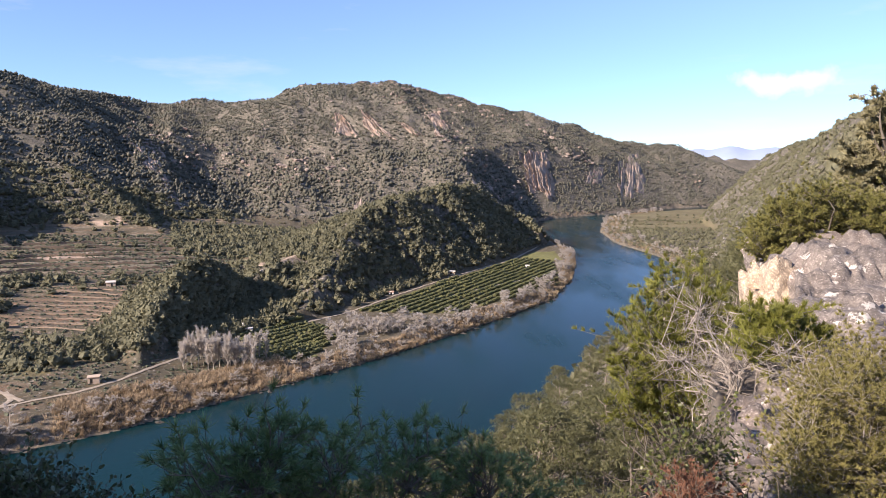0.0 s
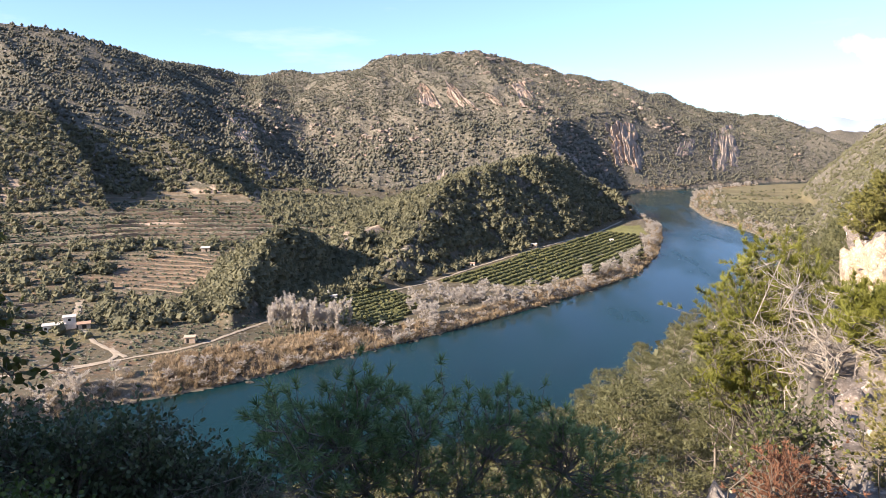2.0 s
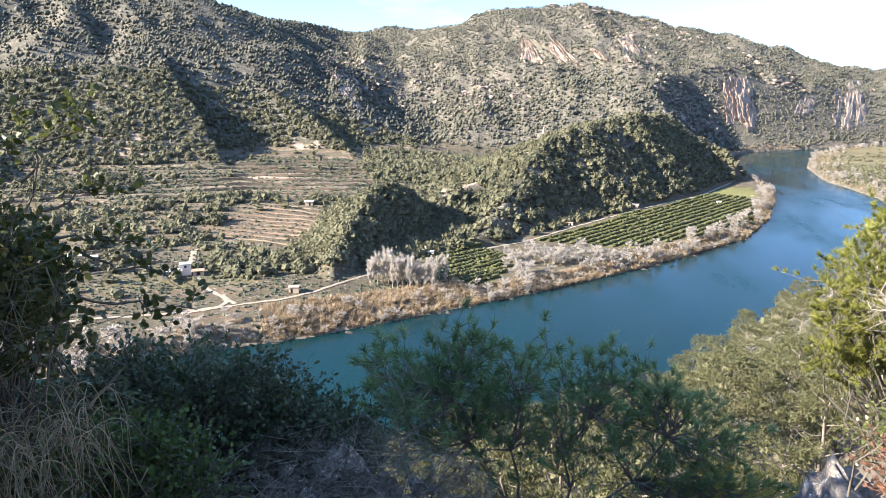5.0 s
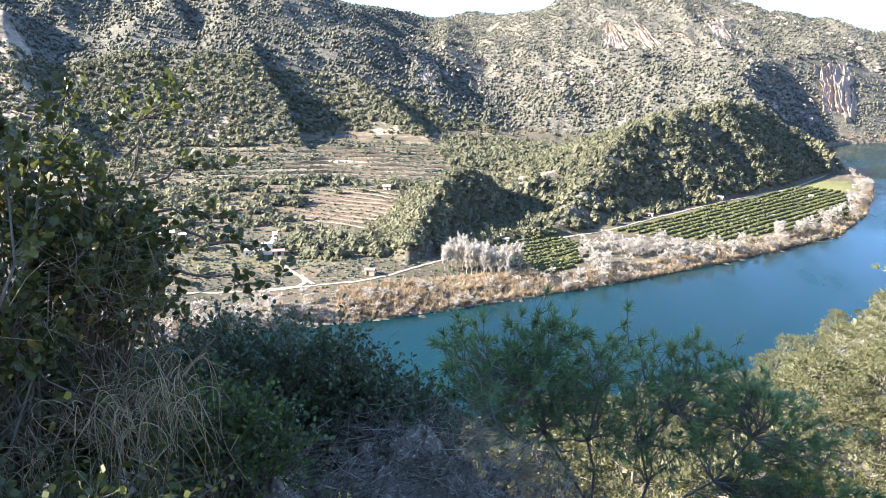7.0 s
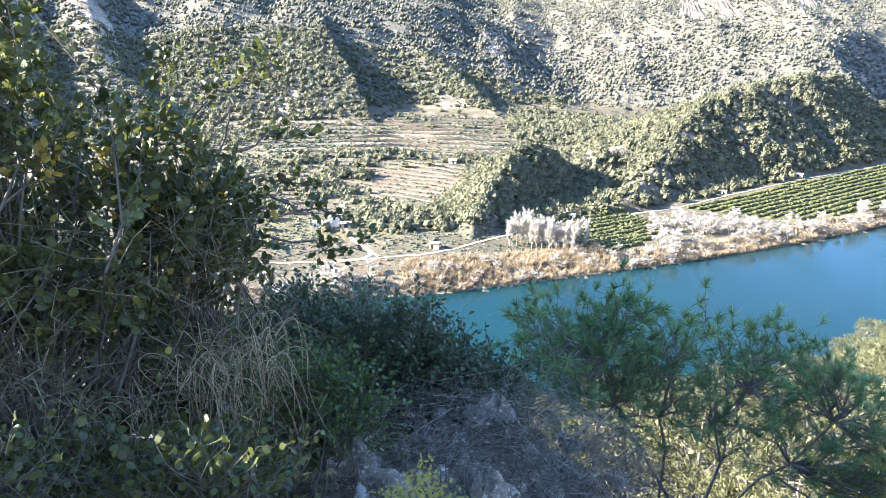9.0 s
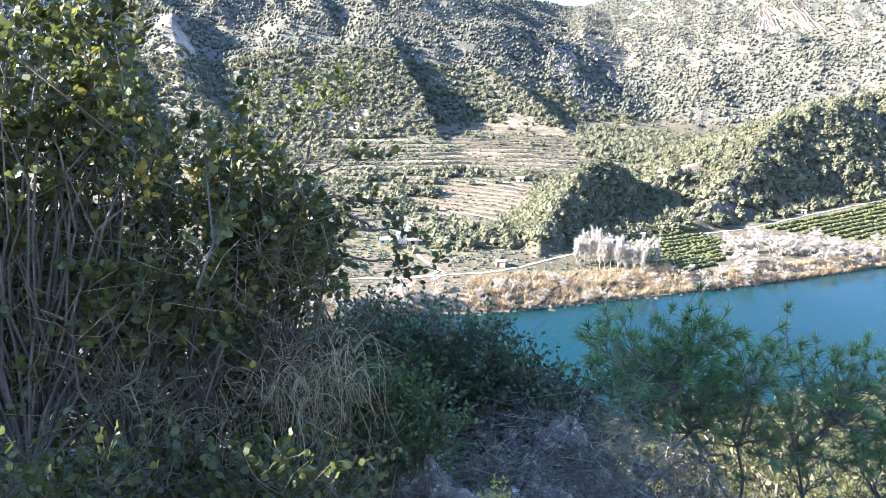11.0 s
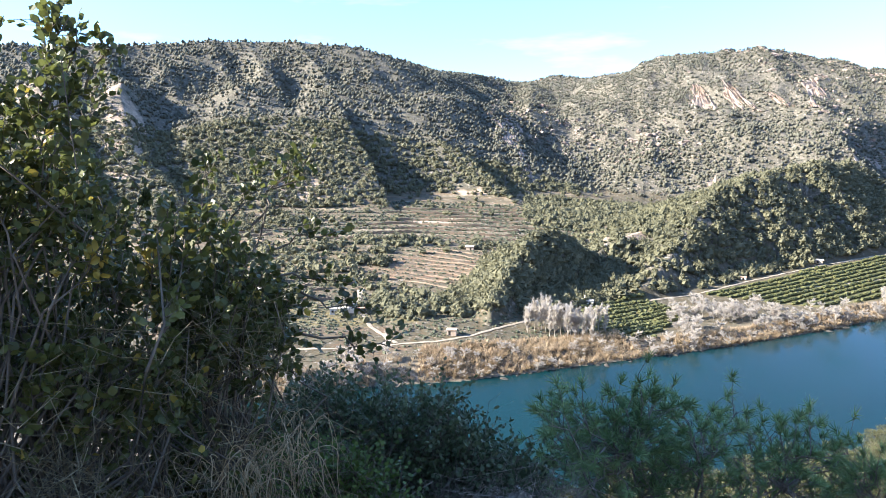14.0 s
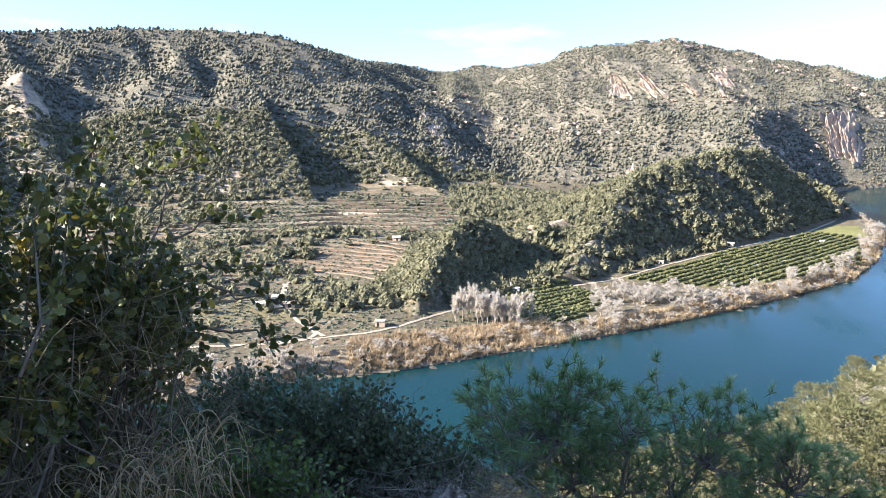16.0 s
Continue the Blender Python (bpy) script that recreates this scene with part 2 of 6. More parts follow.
HERB_LEAF = leafy("fresh_herb_leaves", (0.040, 0.075, 0.014), (0.150, 0.235, 0.060), 2.6, 0.5, 0.3, grain=9.0)
GOLD_LEAF = leafy("yellowed_leaves", (0.20, 0.17, 0.03), (0.50, 0.40, 0.08), 1.6, 0.5, 0.25, grain=9.0)
GREY_LEAF = leafy("grey_green_leaves", (0.024, 0.046, 0.018), (0.175, 0.220, 0.110), 2.6, 0.40, 0.25, grain=9.0)
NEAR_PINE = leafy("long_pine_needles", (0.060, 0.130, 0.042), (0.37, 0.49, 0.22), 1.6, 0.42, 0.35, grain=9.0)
SUN_PINE = leafy("golden_pine_needles", (0.125, 0.14, 0.026), (0.31, 0.31, 0.065), 0.8, 0.55, 0.35, grain=9.0)
JUNIPER = leafy("juniper_sprays", (0.13, 0.125, 0.040), (0.36, 0.32, 0.115), 0.9, 0.7, 0.32, grain=9.0)
JUNIPER_DARK = leafy("green_juniper_sprays", (0.10, 0.105, 0.028), (0.30, 0.28, 0.085), 0.9, 0.7, 0.25, grain=9.0)
RUSSET = leafy("russet_sprays", (0.10, 0.046, 0.026), (0.25, 0.12, 0.072), 1.2, 0.8, 0.2, grain=9.0)
SPURGE = leafy("yellow_sprays", (0.40, 0.36, 0.09), (0.66, 0.60, 0.20), 2.0, 0.7, 0.4, grain=9.0)
STRAW = leafy("dry_straw", (0.26, 0.20, 0.11), (0.50, 0.41, 0.25), 3.0, 0.7, 0.2, grain=9.0)
PINE_BARK = barky("grey_pine_twigs", (0.09, 0.078, 0.066), (0.24, 0.215, 0.185), 30.0)
LITTER_WOOD = barky("grey_litter", (0.14, 0.12, 0.09), (0.36, 0.315, 0.245), 30.0)
DRY_STEM = barky("dry_olive_stems", (0.11, 0.092, 0.05), (0.30, 0.255, 0.15), 30.0)
DEAD_WOOD = barky("silvery_dead_wood", (0.20, 0.175, 0.15), (0.42, 0.38, 0.335), 30.0)
TWIG = barky("dark_twigs", (0.06, 0.05, 0.038), (0.19, 0.165, 0.13), 30.0)
TERRACE_STONE = barky("terrace_stone", (0.15, 0.112, 0.08), (0.29, 0.225, 0.168), 1.5)

# ---------------------------------------------------------------- the shape of the land
rng = np.random.default_rng(7)


def mesh_object(name, verts, faces, mat, smooth=False, parent=None):
    """One mesh from arrays: verts (n, 3) and faces (m, 3 or 4)."""
    verts, faces = np.asarray(verts, np.float32), np.asarray(faces, np.int32)
    me = bpy.data.meshes.new(name)
    me.vertices.add(len(verts))
    me.vertices.foreach_set("co", verts.ravel())
    k = faces.shape[1]
    me.loops.add(faces.size)
    me.loops.foreach_set("vertex_index", faces.ravel())
    me.polygons.add(len(faces))
    me.polygons.foreach_set("loop_start", np.arange(0, faces.size, k, dtype=np.int32))
    me.polygons.foreach_set("use_smooth", np.full(len(faces), smooth))
    me.update(calc_edges=True)
    me.materials.append(mat)
    ob = new(name, me)
    ob.parent = parent
    return ob


def lattice(i, j, seed):
    h = np.sin(i * 127.1 + j * 311.7 + seed * 74.7) * 43758.5453
    return h - np.floor(h)


def value_noise(x, y, seed=0):
    i, j = np.floor(x), np.floor(y)
    u, v = x - i, y - j
    u, v = u * u * (3 - 2 * u), v * v * (3 - 2 * v)
    return ((lattice(i, j, seed) * (1 - u) + lattice(i + 1, j, seed) * u) * (1 - v)
            + (lattice(i, j + 1, seed) * (1 - u) + lattice(i + 1, j + 1, seed) * u) * v) * 2 - 1


def fbm(x, y, seed=0, octaves=4):
    return sum(value_noise(x * 2.03 ** k, y * 2.03 ** k, seed + k) * 0.5 ** k for k in range(octaves))


def step(a, b, x):
    u = np.clip((x - a) / (b - a), 0, 1)
    return u * u * (3 - 2 * u)


def line_near(x, y, pts):
    """Distance to a polyline, the third value along it, and the side (+1 right of its way)."""
    best, val, side = np.full(x.shape, 1e9), np.zeros(x.shape), np.ones(x.shape)
    for p, q in zip(pts[:-1], pts[1:]):
        dx, dy = q[0] - p[0], q[1] - p[1]
        u = np.clip(((x - p[0]) * dx + (y - p[1]) * dy) / (dx * dx + dy * dy), 0, 1)
        d = np.hypot(x - p[0] - u * dx, y - p[1] - u * dy)
        k = d < best
        best = np.where(k, d, best)
        if len(p) > 2:
            val = np.where(k, p[2] + u * (q[2] - p[2]), val)
        side = np.where(k, np.sign((x - p[0]) * dy - (y - p[1]) * dx), side)
    return best, val, side


def smax(a, b, k):
    h = np.clip(0.5 + 0.5 * (a - b) / k, 0, 1)
    return b + (a - b) * h + k * h * (1 - h)


def crest(*stations):
    """A ridge line from stations of bearing, angle over the eye's level and distance."""
    return [(r * math.sin(radians(az)), r * math.cos(radians(az)), 90 + r * math.tan(radians(el))) for az, el, r in stations]


FAR_BANK = [(-420, 60), (-260, 110), (-190, 160), (-155, 180), (-136, 205), (-109, 225), (-74, 262), (-36, 303), (5, 353),
            (38, 399), (71, 448), (96, 520), (112, 590), (124, 660), (122, 745), (112, 850), (124, 980), (165, 1060), (250, 1130), (420, 1280), (700, 1420), (1500, 1700)]
NEAR_BANK = [(-330, -60), (-180, 10), (-100, 62), (-40, 120), (20, 185), (72, 250), (112, 312), (158, 420), (190, 540), (198, 645), (183, 755), (192, 873), (245, 1070), (340, 1180), (600, 1330), (1500, 1600)]
NEAR_FOOT = [(-330, -60), (-180, 10), (-100, 62), (-40, 120), (20, 185), (72, 250), (112, 312), (160, 420), (205, 540), (240, 640), (290, 740), (330, 860), (360, 1000), (430, 1130), (650, 1270), (1500, 1560)]
NEAR_TOP = [(-420, -330, 100), (-200, -160, 96), (-60, -30, 91), (0, -2, 88.6), (45, 25, 92), (150, 190, 106), (300, 460, 128), (442, 784, 120), (507, 1087, 92), (650, 1240, 60), (1500, 1450, 60)]

RIDGE_A = crest((-22, 4.35, 1560), (-17.5, 4.45, 1500), (-13.4, 4.65, 1450), (-10.8, 5.65, 1400), (-8.2, 5.9, 1400), (-4.6, 5.95, 1400), (-2, 5.2, 1420), (0.7, 5.0, 1450),
                (3.4, 4.2, 1480), (7, 3.4, 1520), (10.1, 2.4, 1560), (13.1, 1.4, 1600), (15.7, 1.0, 1650), (18.6, 0.8, 1700), (21, 0.1, 1800), (26, -0.2, 2000), (40, 0.4, 2300))
RIDGE_B = crest((-100, 5.0, 900), (-75, 5.6, 1000), (-60, 6.1, 1020), (-54, 6.25, 1050), (-49, 6.55, 1080), (-44.3, 6.95, 1100), (-39, 6.95, 1100), (-33.9, 6.6, 1100),
                (-30.5, 5.6, 1150), (-28.1, 4.85, 1250), (-25.2, 4.6, 1400), (-22, 4.25, 1500))
SPURS = [   # the line, its slopes on the left and the right of its way downhill
    (crest((-35, 6.7, 1100), (-33.1, 5.0, 1010), (-31.8, 2.9, 930), (-30.7, 1.4, 880), (-28.2, -0.6, 810), (-25.5, -2.0, 760), (-22.3, -5.1, 680), (-20.9, -6.8, 640)), 0.78, 0.34),
    (crest((-31, 5.6, 1150), (-26.8, 2.6, 1050), (-24.6, 0.9, 985)), 0.44, 0.40),
    (crest((-45, 6.9, 1100), (-43.6, 5.0, 960), (-43.0, 3.4, 890)), 0.50, 0.42),
    (crest((-42.6, 6.9, 1100), (-40.9, 4.9, 960), (-40.2, 3.6, 900)), 0.54, 0.42),
    (crest((-38.8, 6.9, 1100), (-36.8, 4.9, 960), (-36.2, 3.8, 900)), 0.54, 0.42),
    (crest((-49, 6.5, 1080), (-47.6, 3.0, 900)), 0.48, 0.45),
    (crest((-52.5, 6.2, 1050), (-51.4, 3.4, 860), (-51.2, -1.4, 690), (-48.9, -3.4, 640)), 0.66, 0.45),
    (crest((-57.5, 6.0, 1030), (-56.4, 3.2, 850), (-55.8, -2.9, 640)), 0.62, 0.45),
    (crest((-20.6, 4.2, 1500), (-20.7, 1.6, 1080), (-20.4, -0.9, 960), (-19.8, -3.6, 850)), 0.40, 0.52),
    (crest((-16, 4.4, 1480), (-17.0, 1.0, 1180), (-17.6, -2.0, 950), (-17.2, -5.0, 760)), 0.45, 0.40),
    (crest((-9.5, 5.5, 1400), (-11.0, 1.5, 1150), (-11.5, -2.0, 900)), 0.45, 0.42),
    (crest((-6.8, 5.6, 1400), (-7.4, 4.0, 1290), (-6.2, 2.2, 1210)), 0.85, 0.42),
    (crest((-4.2, 5.7, 1400), (-5.0, 4.1, 1290), (-3.4, 1.8, 1190), (-2.4, -0.9, 1040)), 0.85, 0.42),
    (crest((0.7, 4.8, 1450), (-0.4, 3.7, 1310), (1.8, 1.0, 1170)), 0.44, 0.45),
    (crest((4.0, 3.8, 1480), (4.4, 1.7, 1290), (4.8, -0.3, 1190), (5.2, -2.6, 1100)), 0.34, 0.36),
    (crest((6.4, 2.0, 1380), (6.8, 0.9, 1280), (7.4, -0.6, 1190), (8.3, -2.6, 1120)), 1.1, 0.46),
    (crest((13, 1.3, 1600), (13.4, -0.4, 1400), (14.6, -2.2, 1290)), 0.75, 0.5),
]
HILL_C = crest((8.6, -6.7, 740), (7.6, -5.6, 732), (6.0, -3.8, 715), (3.9, -1.5, 690), (2.5, -1.7, 672), (-0.2, -2.3, 640), (-4.3, -3.5, 592), (-6.6, -5.2, 550), (-10.2, -7.0, 490), (-13.7, -8.3, 446))
TRACK_LINE = [(-230, 175), (-186, 208), (-172, 217), (-159, 224), (-146, 237), (-131, 249), (-122, 264), (-116, 285), (-110, 300), (-98, 322), (-92, 334), (-74, 362), (-50, 396), (-30, 442), (4, 508), (58, 596), (91, 682)]
HILL_D = crest((-19.4, -8.3, 400), (-18.2, -8.1, 412), (-16.6, -8.9, 425), (-15.0, -10.2, 430))
SPUR_C = crest((-2.6, -3.0, 572), (-4.6, -3.6, 548), (-6.4, -4.6, 522), (-7.7, -6.6, 478), (-9.5, -9.3, 430), (-10.7, -11.0, 400), (-11.4, -11.9, 380))

SPUR_D = crest((-18.6, -8.0, 402), (-20.2, -8.7, 388), (-21.4, -10.2, 362), (-22.3, -11.9, 340), (-23.3, -13.6, 320), (-23.9, -15.6, 303))


def terrace_sway(x, y):
    r, az = np.hypot(x, y), np.degrees(np.arctan2(x, y))
    return 5.0 * fbm(x / 70, y / 70, 9, 2) + 4.1 * np.clip(az + 27.5, -6, 6) * (1 - step(455, 475, r))


def land(x, y):
    """Height of the ground over the river, and the masks of its parts."""
    r, az = np.hypot(x, y), np.degrees(np.arctan2(x, y))
    d_far, _, s_far = line_near(x, y, FAR_BANK)
    d_near, _, s_near = line_near(x, y, NEAR_BANK)
    far, near = s_far < 0, s_near > 0
    wob = fbm(x / 60, y / 60, 3)
    # the far side: a gently rising plain, terraces, then the mountains
    d = d_far + 6 * wob
    plain = 1.2 + 2.6 * step(0, 14, d) + 0.062 * np.maximum(d - 90 * step(-30, 0, az), 0) + 0.35 * fbm(x / 14, y / 14, 5, 3)
    plain = np.where(d_far < 12, plain * step(-2, 12, d_far), plain)
    pitch = np.where(r < 468, 9.5, 17.0)
    tz = (r - 360 + terrace_sway(x, y)) / pitch
    fr = tz - np.floor(tz)
    stepped = plain + 0.062 * pitch * (step(0.84, 1.0, fr) - fr + 0.4)
    terr = step(90, 130, d_far) * (1 - step(-17, -13, az)) * step(-75, -70, az)
    plain = plain + (stepped - plain) * terr
    cut = fbm(az / 2.3 + 0.3 * fbm(x / 160, y / 160, 21, 3), r / 1400, 11, 3)
    gully = 1 - np.abs(cut) * 2.2
    rough = 5 * fbm(x / 70, y / 70, 13, 5) + 14 * (0.35 - np.abs(fbm((x + 0.6 * y) / 130, (y - 0.5 * x) / 260, 14, 4)))
    h = plain
    m, off_ridge = np.full(x.shape, -50.0), np.full(x.shape, 1e9)
    for line, k, grooves in ((RIDGE_A, 0.37, 2.0), (RIDGE_B, 0.46, 1.5)):
        dist, top, _ = line_near(x, y, line)
        off_ridge = np.minimum(off_ridge, dist + 200 * step(-26, -22, az))
        m = smax(m, top - k * dist - grooves * step(20, 250, dist) * np.clip(gully, -0.6, 1), 14)
    for line, kl, kr in SPURS:
        dist, top, side = line_near(x, y, line)
        m = smax(m, top - np.where(side < 0, kl, kr) * dist, 8)
    lift = step(20, 70, m - plain) * (0.12 + 0.88 * step(10, 150, off_ridge))
    h = smax(h, m + rough * lift, 10)
    dist, top, side = line_near(x, y, HILL_C)
    bluff = 13 * (0.4 - np.abs(fbm((x + 0.4 * y) / 48, (y - 0.4 * x) / 95, 19, 4)))
    c = top - np.where(side < 0, 0.64, 0.42) * dist + (4 * fbm(x / 35, y / 35, 15, 4) + bluff) * step(0, 30, dist)
    dist, top, side = line_near(x, y, SPUR_C)
    c = smax(c, top - np.where(side < 0, 0.95, 0.36) * dist + 3 * fbm(x / 22, y / 22, 18, 4) * step(0, 14, dist), 5)
    gap, _, flank = line_near(x, y, TRACK_LINE)
    c = np.minimum(c, plain - 2 + np.where(flank < 0, 0.86 * gap, 0))
    h = smax(h, c, 4)
    dist, top, side = line_near(x, y, HILL_D)
    h = smax(h, top - 1.0 * dist + 3 * fbm(x / 25, y / 25, 16, 4) * step(0, 20, dist), 3)
    dist, top, side = line_near(x, y, SPUR_D)
    h = smax(h, top - np.where(side < 0, 1.25, 0.52) * dist + 1.5 + 1.5 * fbm(x / 12, y / 12, 17, 4), 2)
    h = np.minimum(h, 1.0 + (0.9 - 0.4 * step(760, 880, y)) * np.maximum(d_far, 0) + 0.003 * step(760, 880, y) * d_far ** 2 + 2.0 * np.abs(wob))
    mount = np.maximum(h - plain, 0)
    # the eye's side: a steep wooded slope under a crest
    d_foot, _, s_foot = line_near(x, y, NEAR_FOOT)
    d_foot = np.where(s_foot > 0, d_foot, 0)
    d_top, z_top, s_top = line_near(x, y, NEAR_TOP)
    u = np.where(s_top > 0, 1.0, d_foot / (d_foot + d_top + 1e-6))
    hn = z_top * np.interp(u, [0, 0.15, 0.45, 0.62, 0.8, 1], [0, 0.20, 0.54, 0.745, 0.91, 1.0]) + np.where(s_top > 0, 0.30 * d_top, 0)
    hn = hn + (7 * fbm(x / 45, y / 45, 31, 4)) * step(25, 90, r) * step(0.02, 0.2, u) + (1.5 + 1.5 * step(0, 20, d_near)) * (1 - u)
    hn = np.where(d_near < 10, hn * step(-2, 10, d_near), hn)
    ledge = step(2.3, 5.5, r) * (1 - step(30, 72, r)) * step(-52, -42, az) * (1 - step(16, 26, az))
    hn = hn - 7.0 * ledge + 0.12 * fbm(x / 0.7, y / 0.7, 33, 4) * (1 - step(15, 40, r))
    shelf = step(17, 22, az) * (1 - step(70, 90, az)) * (1 - step(11, 17, r)) * (1 - step(0, 3, -y))
    hn = hn + (87.7 + 0.10 * fbm(x / 0.8, y / 0.8, 35, 4) - hn) * shelf
    # an added rocky shoulder, out of view on the left, keeps the low sun off the ledge
    hn = hn + (93.7 - hn) * np.exp(-((x + 9.5) / 2.4) ** 2) * (1 - step(-0.2, 2.2, y)) * step(-9, -6, y)
    bed = -3.0
    out = np.where(far, h, np.where(near, hn, bed))
    # a plain and low hills out to the horizon
    edge = step(2300, 3200, r)
    out = out * (1 - edge) + (25 + 30 * fbm(x / 700, y / 700, 41, 4)) * edge
    return out, dict(far=far, near=near, d_far=d_far, d_near=d_near, terr=terr, mount=mount, fr=fr, riser=terr * (fr > 0.76), r=r, az=az, gully=gully)


def ground_z(x, y):
    return land(np.atleast_1d(np.asarray(x, float)), np.atleast_1d(np.asarray(y, float)))[0]


def patch(x, y, az, r, wide, deep):
    """1 inside an uneven oval of the plan, round a point at that bearing and distance."""
    cx, cy = r * math.sin(radians(az)), r * math.cos(radians(az))
    ux, uy = math.sin(radians(az)), math.cos(radians(az))
    a, b = (x - cx) * uy - (y - cy) * ux, (x - cx) * ux + (y - cy) * uy
    e = np.hypot(a / wide, b / deep) + 0.45 * fbm(x / 14, y / 14, 51, 3)
    return 1 - step(0.75, 1.0, e)


ORCHARDS = ([(-99, 336), (-76, 372), (-50, 343), (-56, 300), (-80, 288)], [(-47, 393), (-27, 440), (7, 506), (60, 594), (68, 608), (92, 590), (84, 500), (48, 436), (4, 388)])
MEADOW = [(66, 616), (84, 650), (104, 655), (102, 600), (92, 590)]


def inside(x, y, poly):
    k = np.zeros(x.shape, bool)
    for p, q in zip(poly, poly[1:] + poly[:1]):
        hit = ((p[1] > y) != (q[1] > y)) & (x < (q[0] - p[0]) * (y - p[1]) / (q[1] - p[1] + 1e-9) + p[0])
        k ^= hit
    return k


BARE = [(-22.2, 950, 20, 24), (-21.8, 890, 9, 30), (-21.2, 800, 5, 50), (-38.4, 640, 36, 26), (-25.5, 700, 20, 16), (-51.6, 760, 22, 110), (-56.3, 780, 30, 110),
        (-13.4, 470, 24, 16), (-28.5, 560, 30, 14)]


def build_ground():
    az = np.concatenate([np.linspace(-180, -72, 40, endpoint=False), np.linspace(-72, 38, 580, endpoint=False), np.linspace(38, 180, 50)])
    rr = np.concatenate([np.geomspace(0.4, 235, 140, endpoint=False), np.geomspace(235, 700, 250, endpoint=False), np.geomspace(700, 2200, 150, endpoint=False), np.geomspace(2200, 4700, 24)])
    A, R = np.meshgrid(np.radians(az), rr)
    x, y = R * np.sin(A), R * np.cos(A)
    z, k = land(x, y)
    nr, na = x.shape
    i = np.arange(nr * na).reshape(nr, na)
    f = np.stack([i[:-1, :-1], i[:-1, 1:], i[1:, 1:], i[1:, :-1]], -1).reshape(-1, 4)[:, ::-1]
    ob = mesh_object("ground", np.stack([x, y, z], -1).reshape(-1, 3), f, HILLSIDE, True)
    # soil colours
    soil = np.empty(x.shape + (3,))
    soil[:] = (0.168, 0.152, 0.134)
    def lay(mask, col):
        soil[:] = soil * (1 - mask[..., None]) + np.array(col) * mask[..., None]
    lay(k["far"] * step(-22, -14, k["az"]), (0.215, 0.190, 0.168))
    scrub = np.full(x.shape, 0.85)
    low = k["far"] * (1 - step(2, 12, k["mount"]))
    lay(low * 1.0, (0.108, 0.086, 0.054))
    lay(low * k["terr"], (0.126, 0.096, 0.065))
    lay(low * patch(x, y, -27.6, 408, 42, 38), (0.215, 0.132, 0.092))
    lay(low * patch(x, y, -23.5, 530, 48, 24), (0.35, 0.31, 0.245))
    lay(low * k['terr'] * (k['fr'] < 0.40) * 0.45, (0.17, 0.15, 0.09))
    lay(low * k['riser'] * np.where(k['r'] < 468, 0.6, 0.8), (0.30, 0.215, 0.15))
    lay(low * k['terr'] * (k['r'] > 468) * (k['fr'] > 0.3) * (k['fr'] < 0.7) * step(-0.1, 0.1, fbm(k['az'] / 3, np.floor((k['r'] - 360) / 17), 55, 2)), (0.345, 0.285, 0.21))
    lay(low * patch(x, y, -41.0, 330, 70, 60) * step(-0.3, 0.2, fbm(x / 25, y / 25, 53, 3)), (0.165, 0.112, 0.075))
    lay(low * patch(x, y, -36.0, 325, 40, 26), (0.15, 0.128, 0.064))
    lay(k["far"] * (1 - step(8, 20, k["d_far"])), (0.26, 0.215, 0.17))
    lay(k["near"] * (1 - step(6, 16, k["d_near"])), (0.26, 0.215, 0.17))
    for a, b, w, d in BARE:
        p = patch(x, y, a, b, w, d) * step(-0.35, 0.15, fbm(x / 16, y / 16, 52, 3) + 0.2)
        lay(p, (0.47, 0.37, 0.30))
        scrub *= 1 - 0.55 * p
    for poly in ORCHARDS:
        p = inside(x, y, poly) * 1.0
        lay(p, (0.135, 0.125, 0.066))
        scrub *= 1 - p
    p = inside(x, y, MEADOW) * 1.0
    lay(p, (0.165, 0.17, 0.075))
    scrub *= 1 - p
    field = k["near"] * (k["d_near"] > 10) * (1 - step(0, 8, z - 5.5)) * (k["r"] > 900)
    lay(field, (0.17, 0.155, 0.095))
    scrub = np.where(low > 0.5, scrub * 0.6, scrub) * (1 - field)
    scrub = np.where((k["r"] < 30), 0.1, scrub)
    for name, val in (("soil", soil),):
        at = ob.data.color_attributes.new(name, "FLOAT_COLOR", "POINT")
        at.data.foreach_set("color", np.concatenate([val, np.ones(x.shape + (1,))], -1).astype(np.float32).ravel())
    at = ob.data.attributes.new("scrub", "FLOAT", "POINT")
    at.data.foreach_set("value", scrub.astype(np.float32).ravel())
    return tagged(ob, "rugged dry hillsides and valley floor with scrub", "ground", kind="structure")


build_ground()
water = mesh_object("water", [(-1500, -600, 0), (1800, -600, 0), (1800, 1900, 0), (-1500, 1900, 0)], [(0, 1, 2, 3)], WATER)
tagged(water, "wide deep blue river with faint ripples", "river", kind="structure")

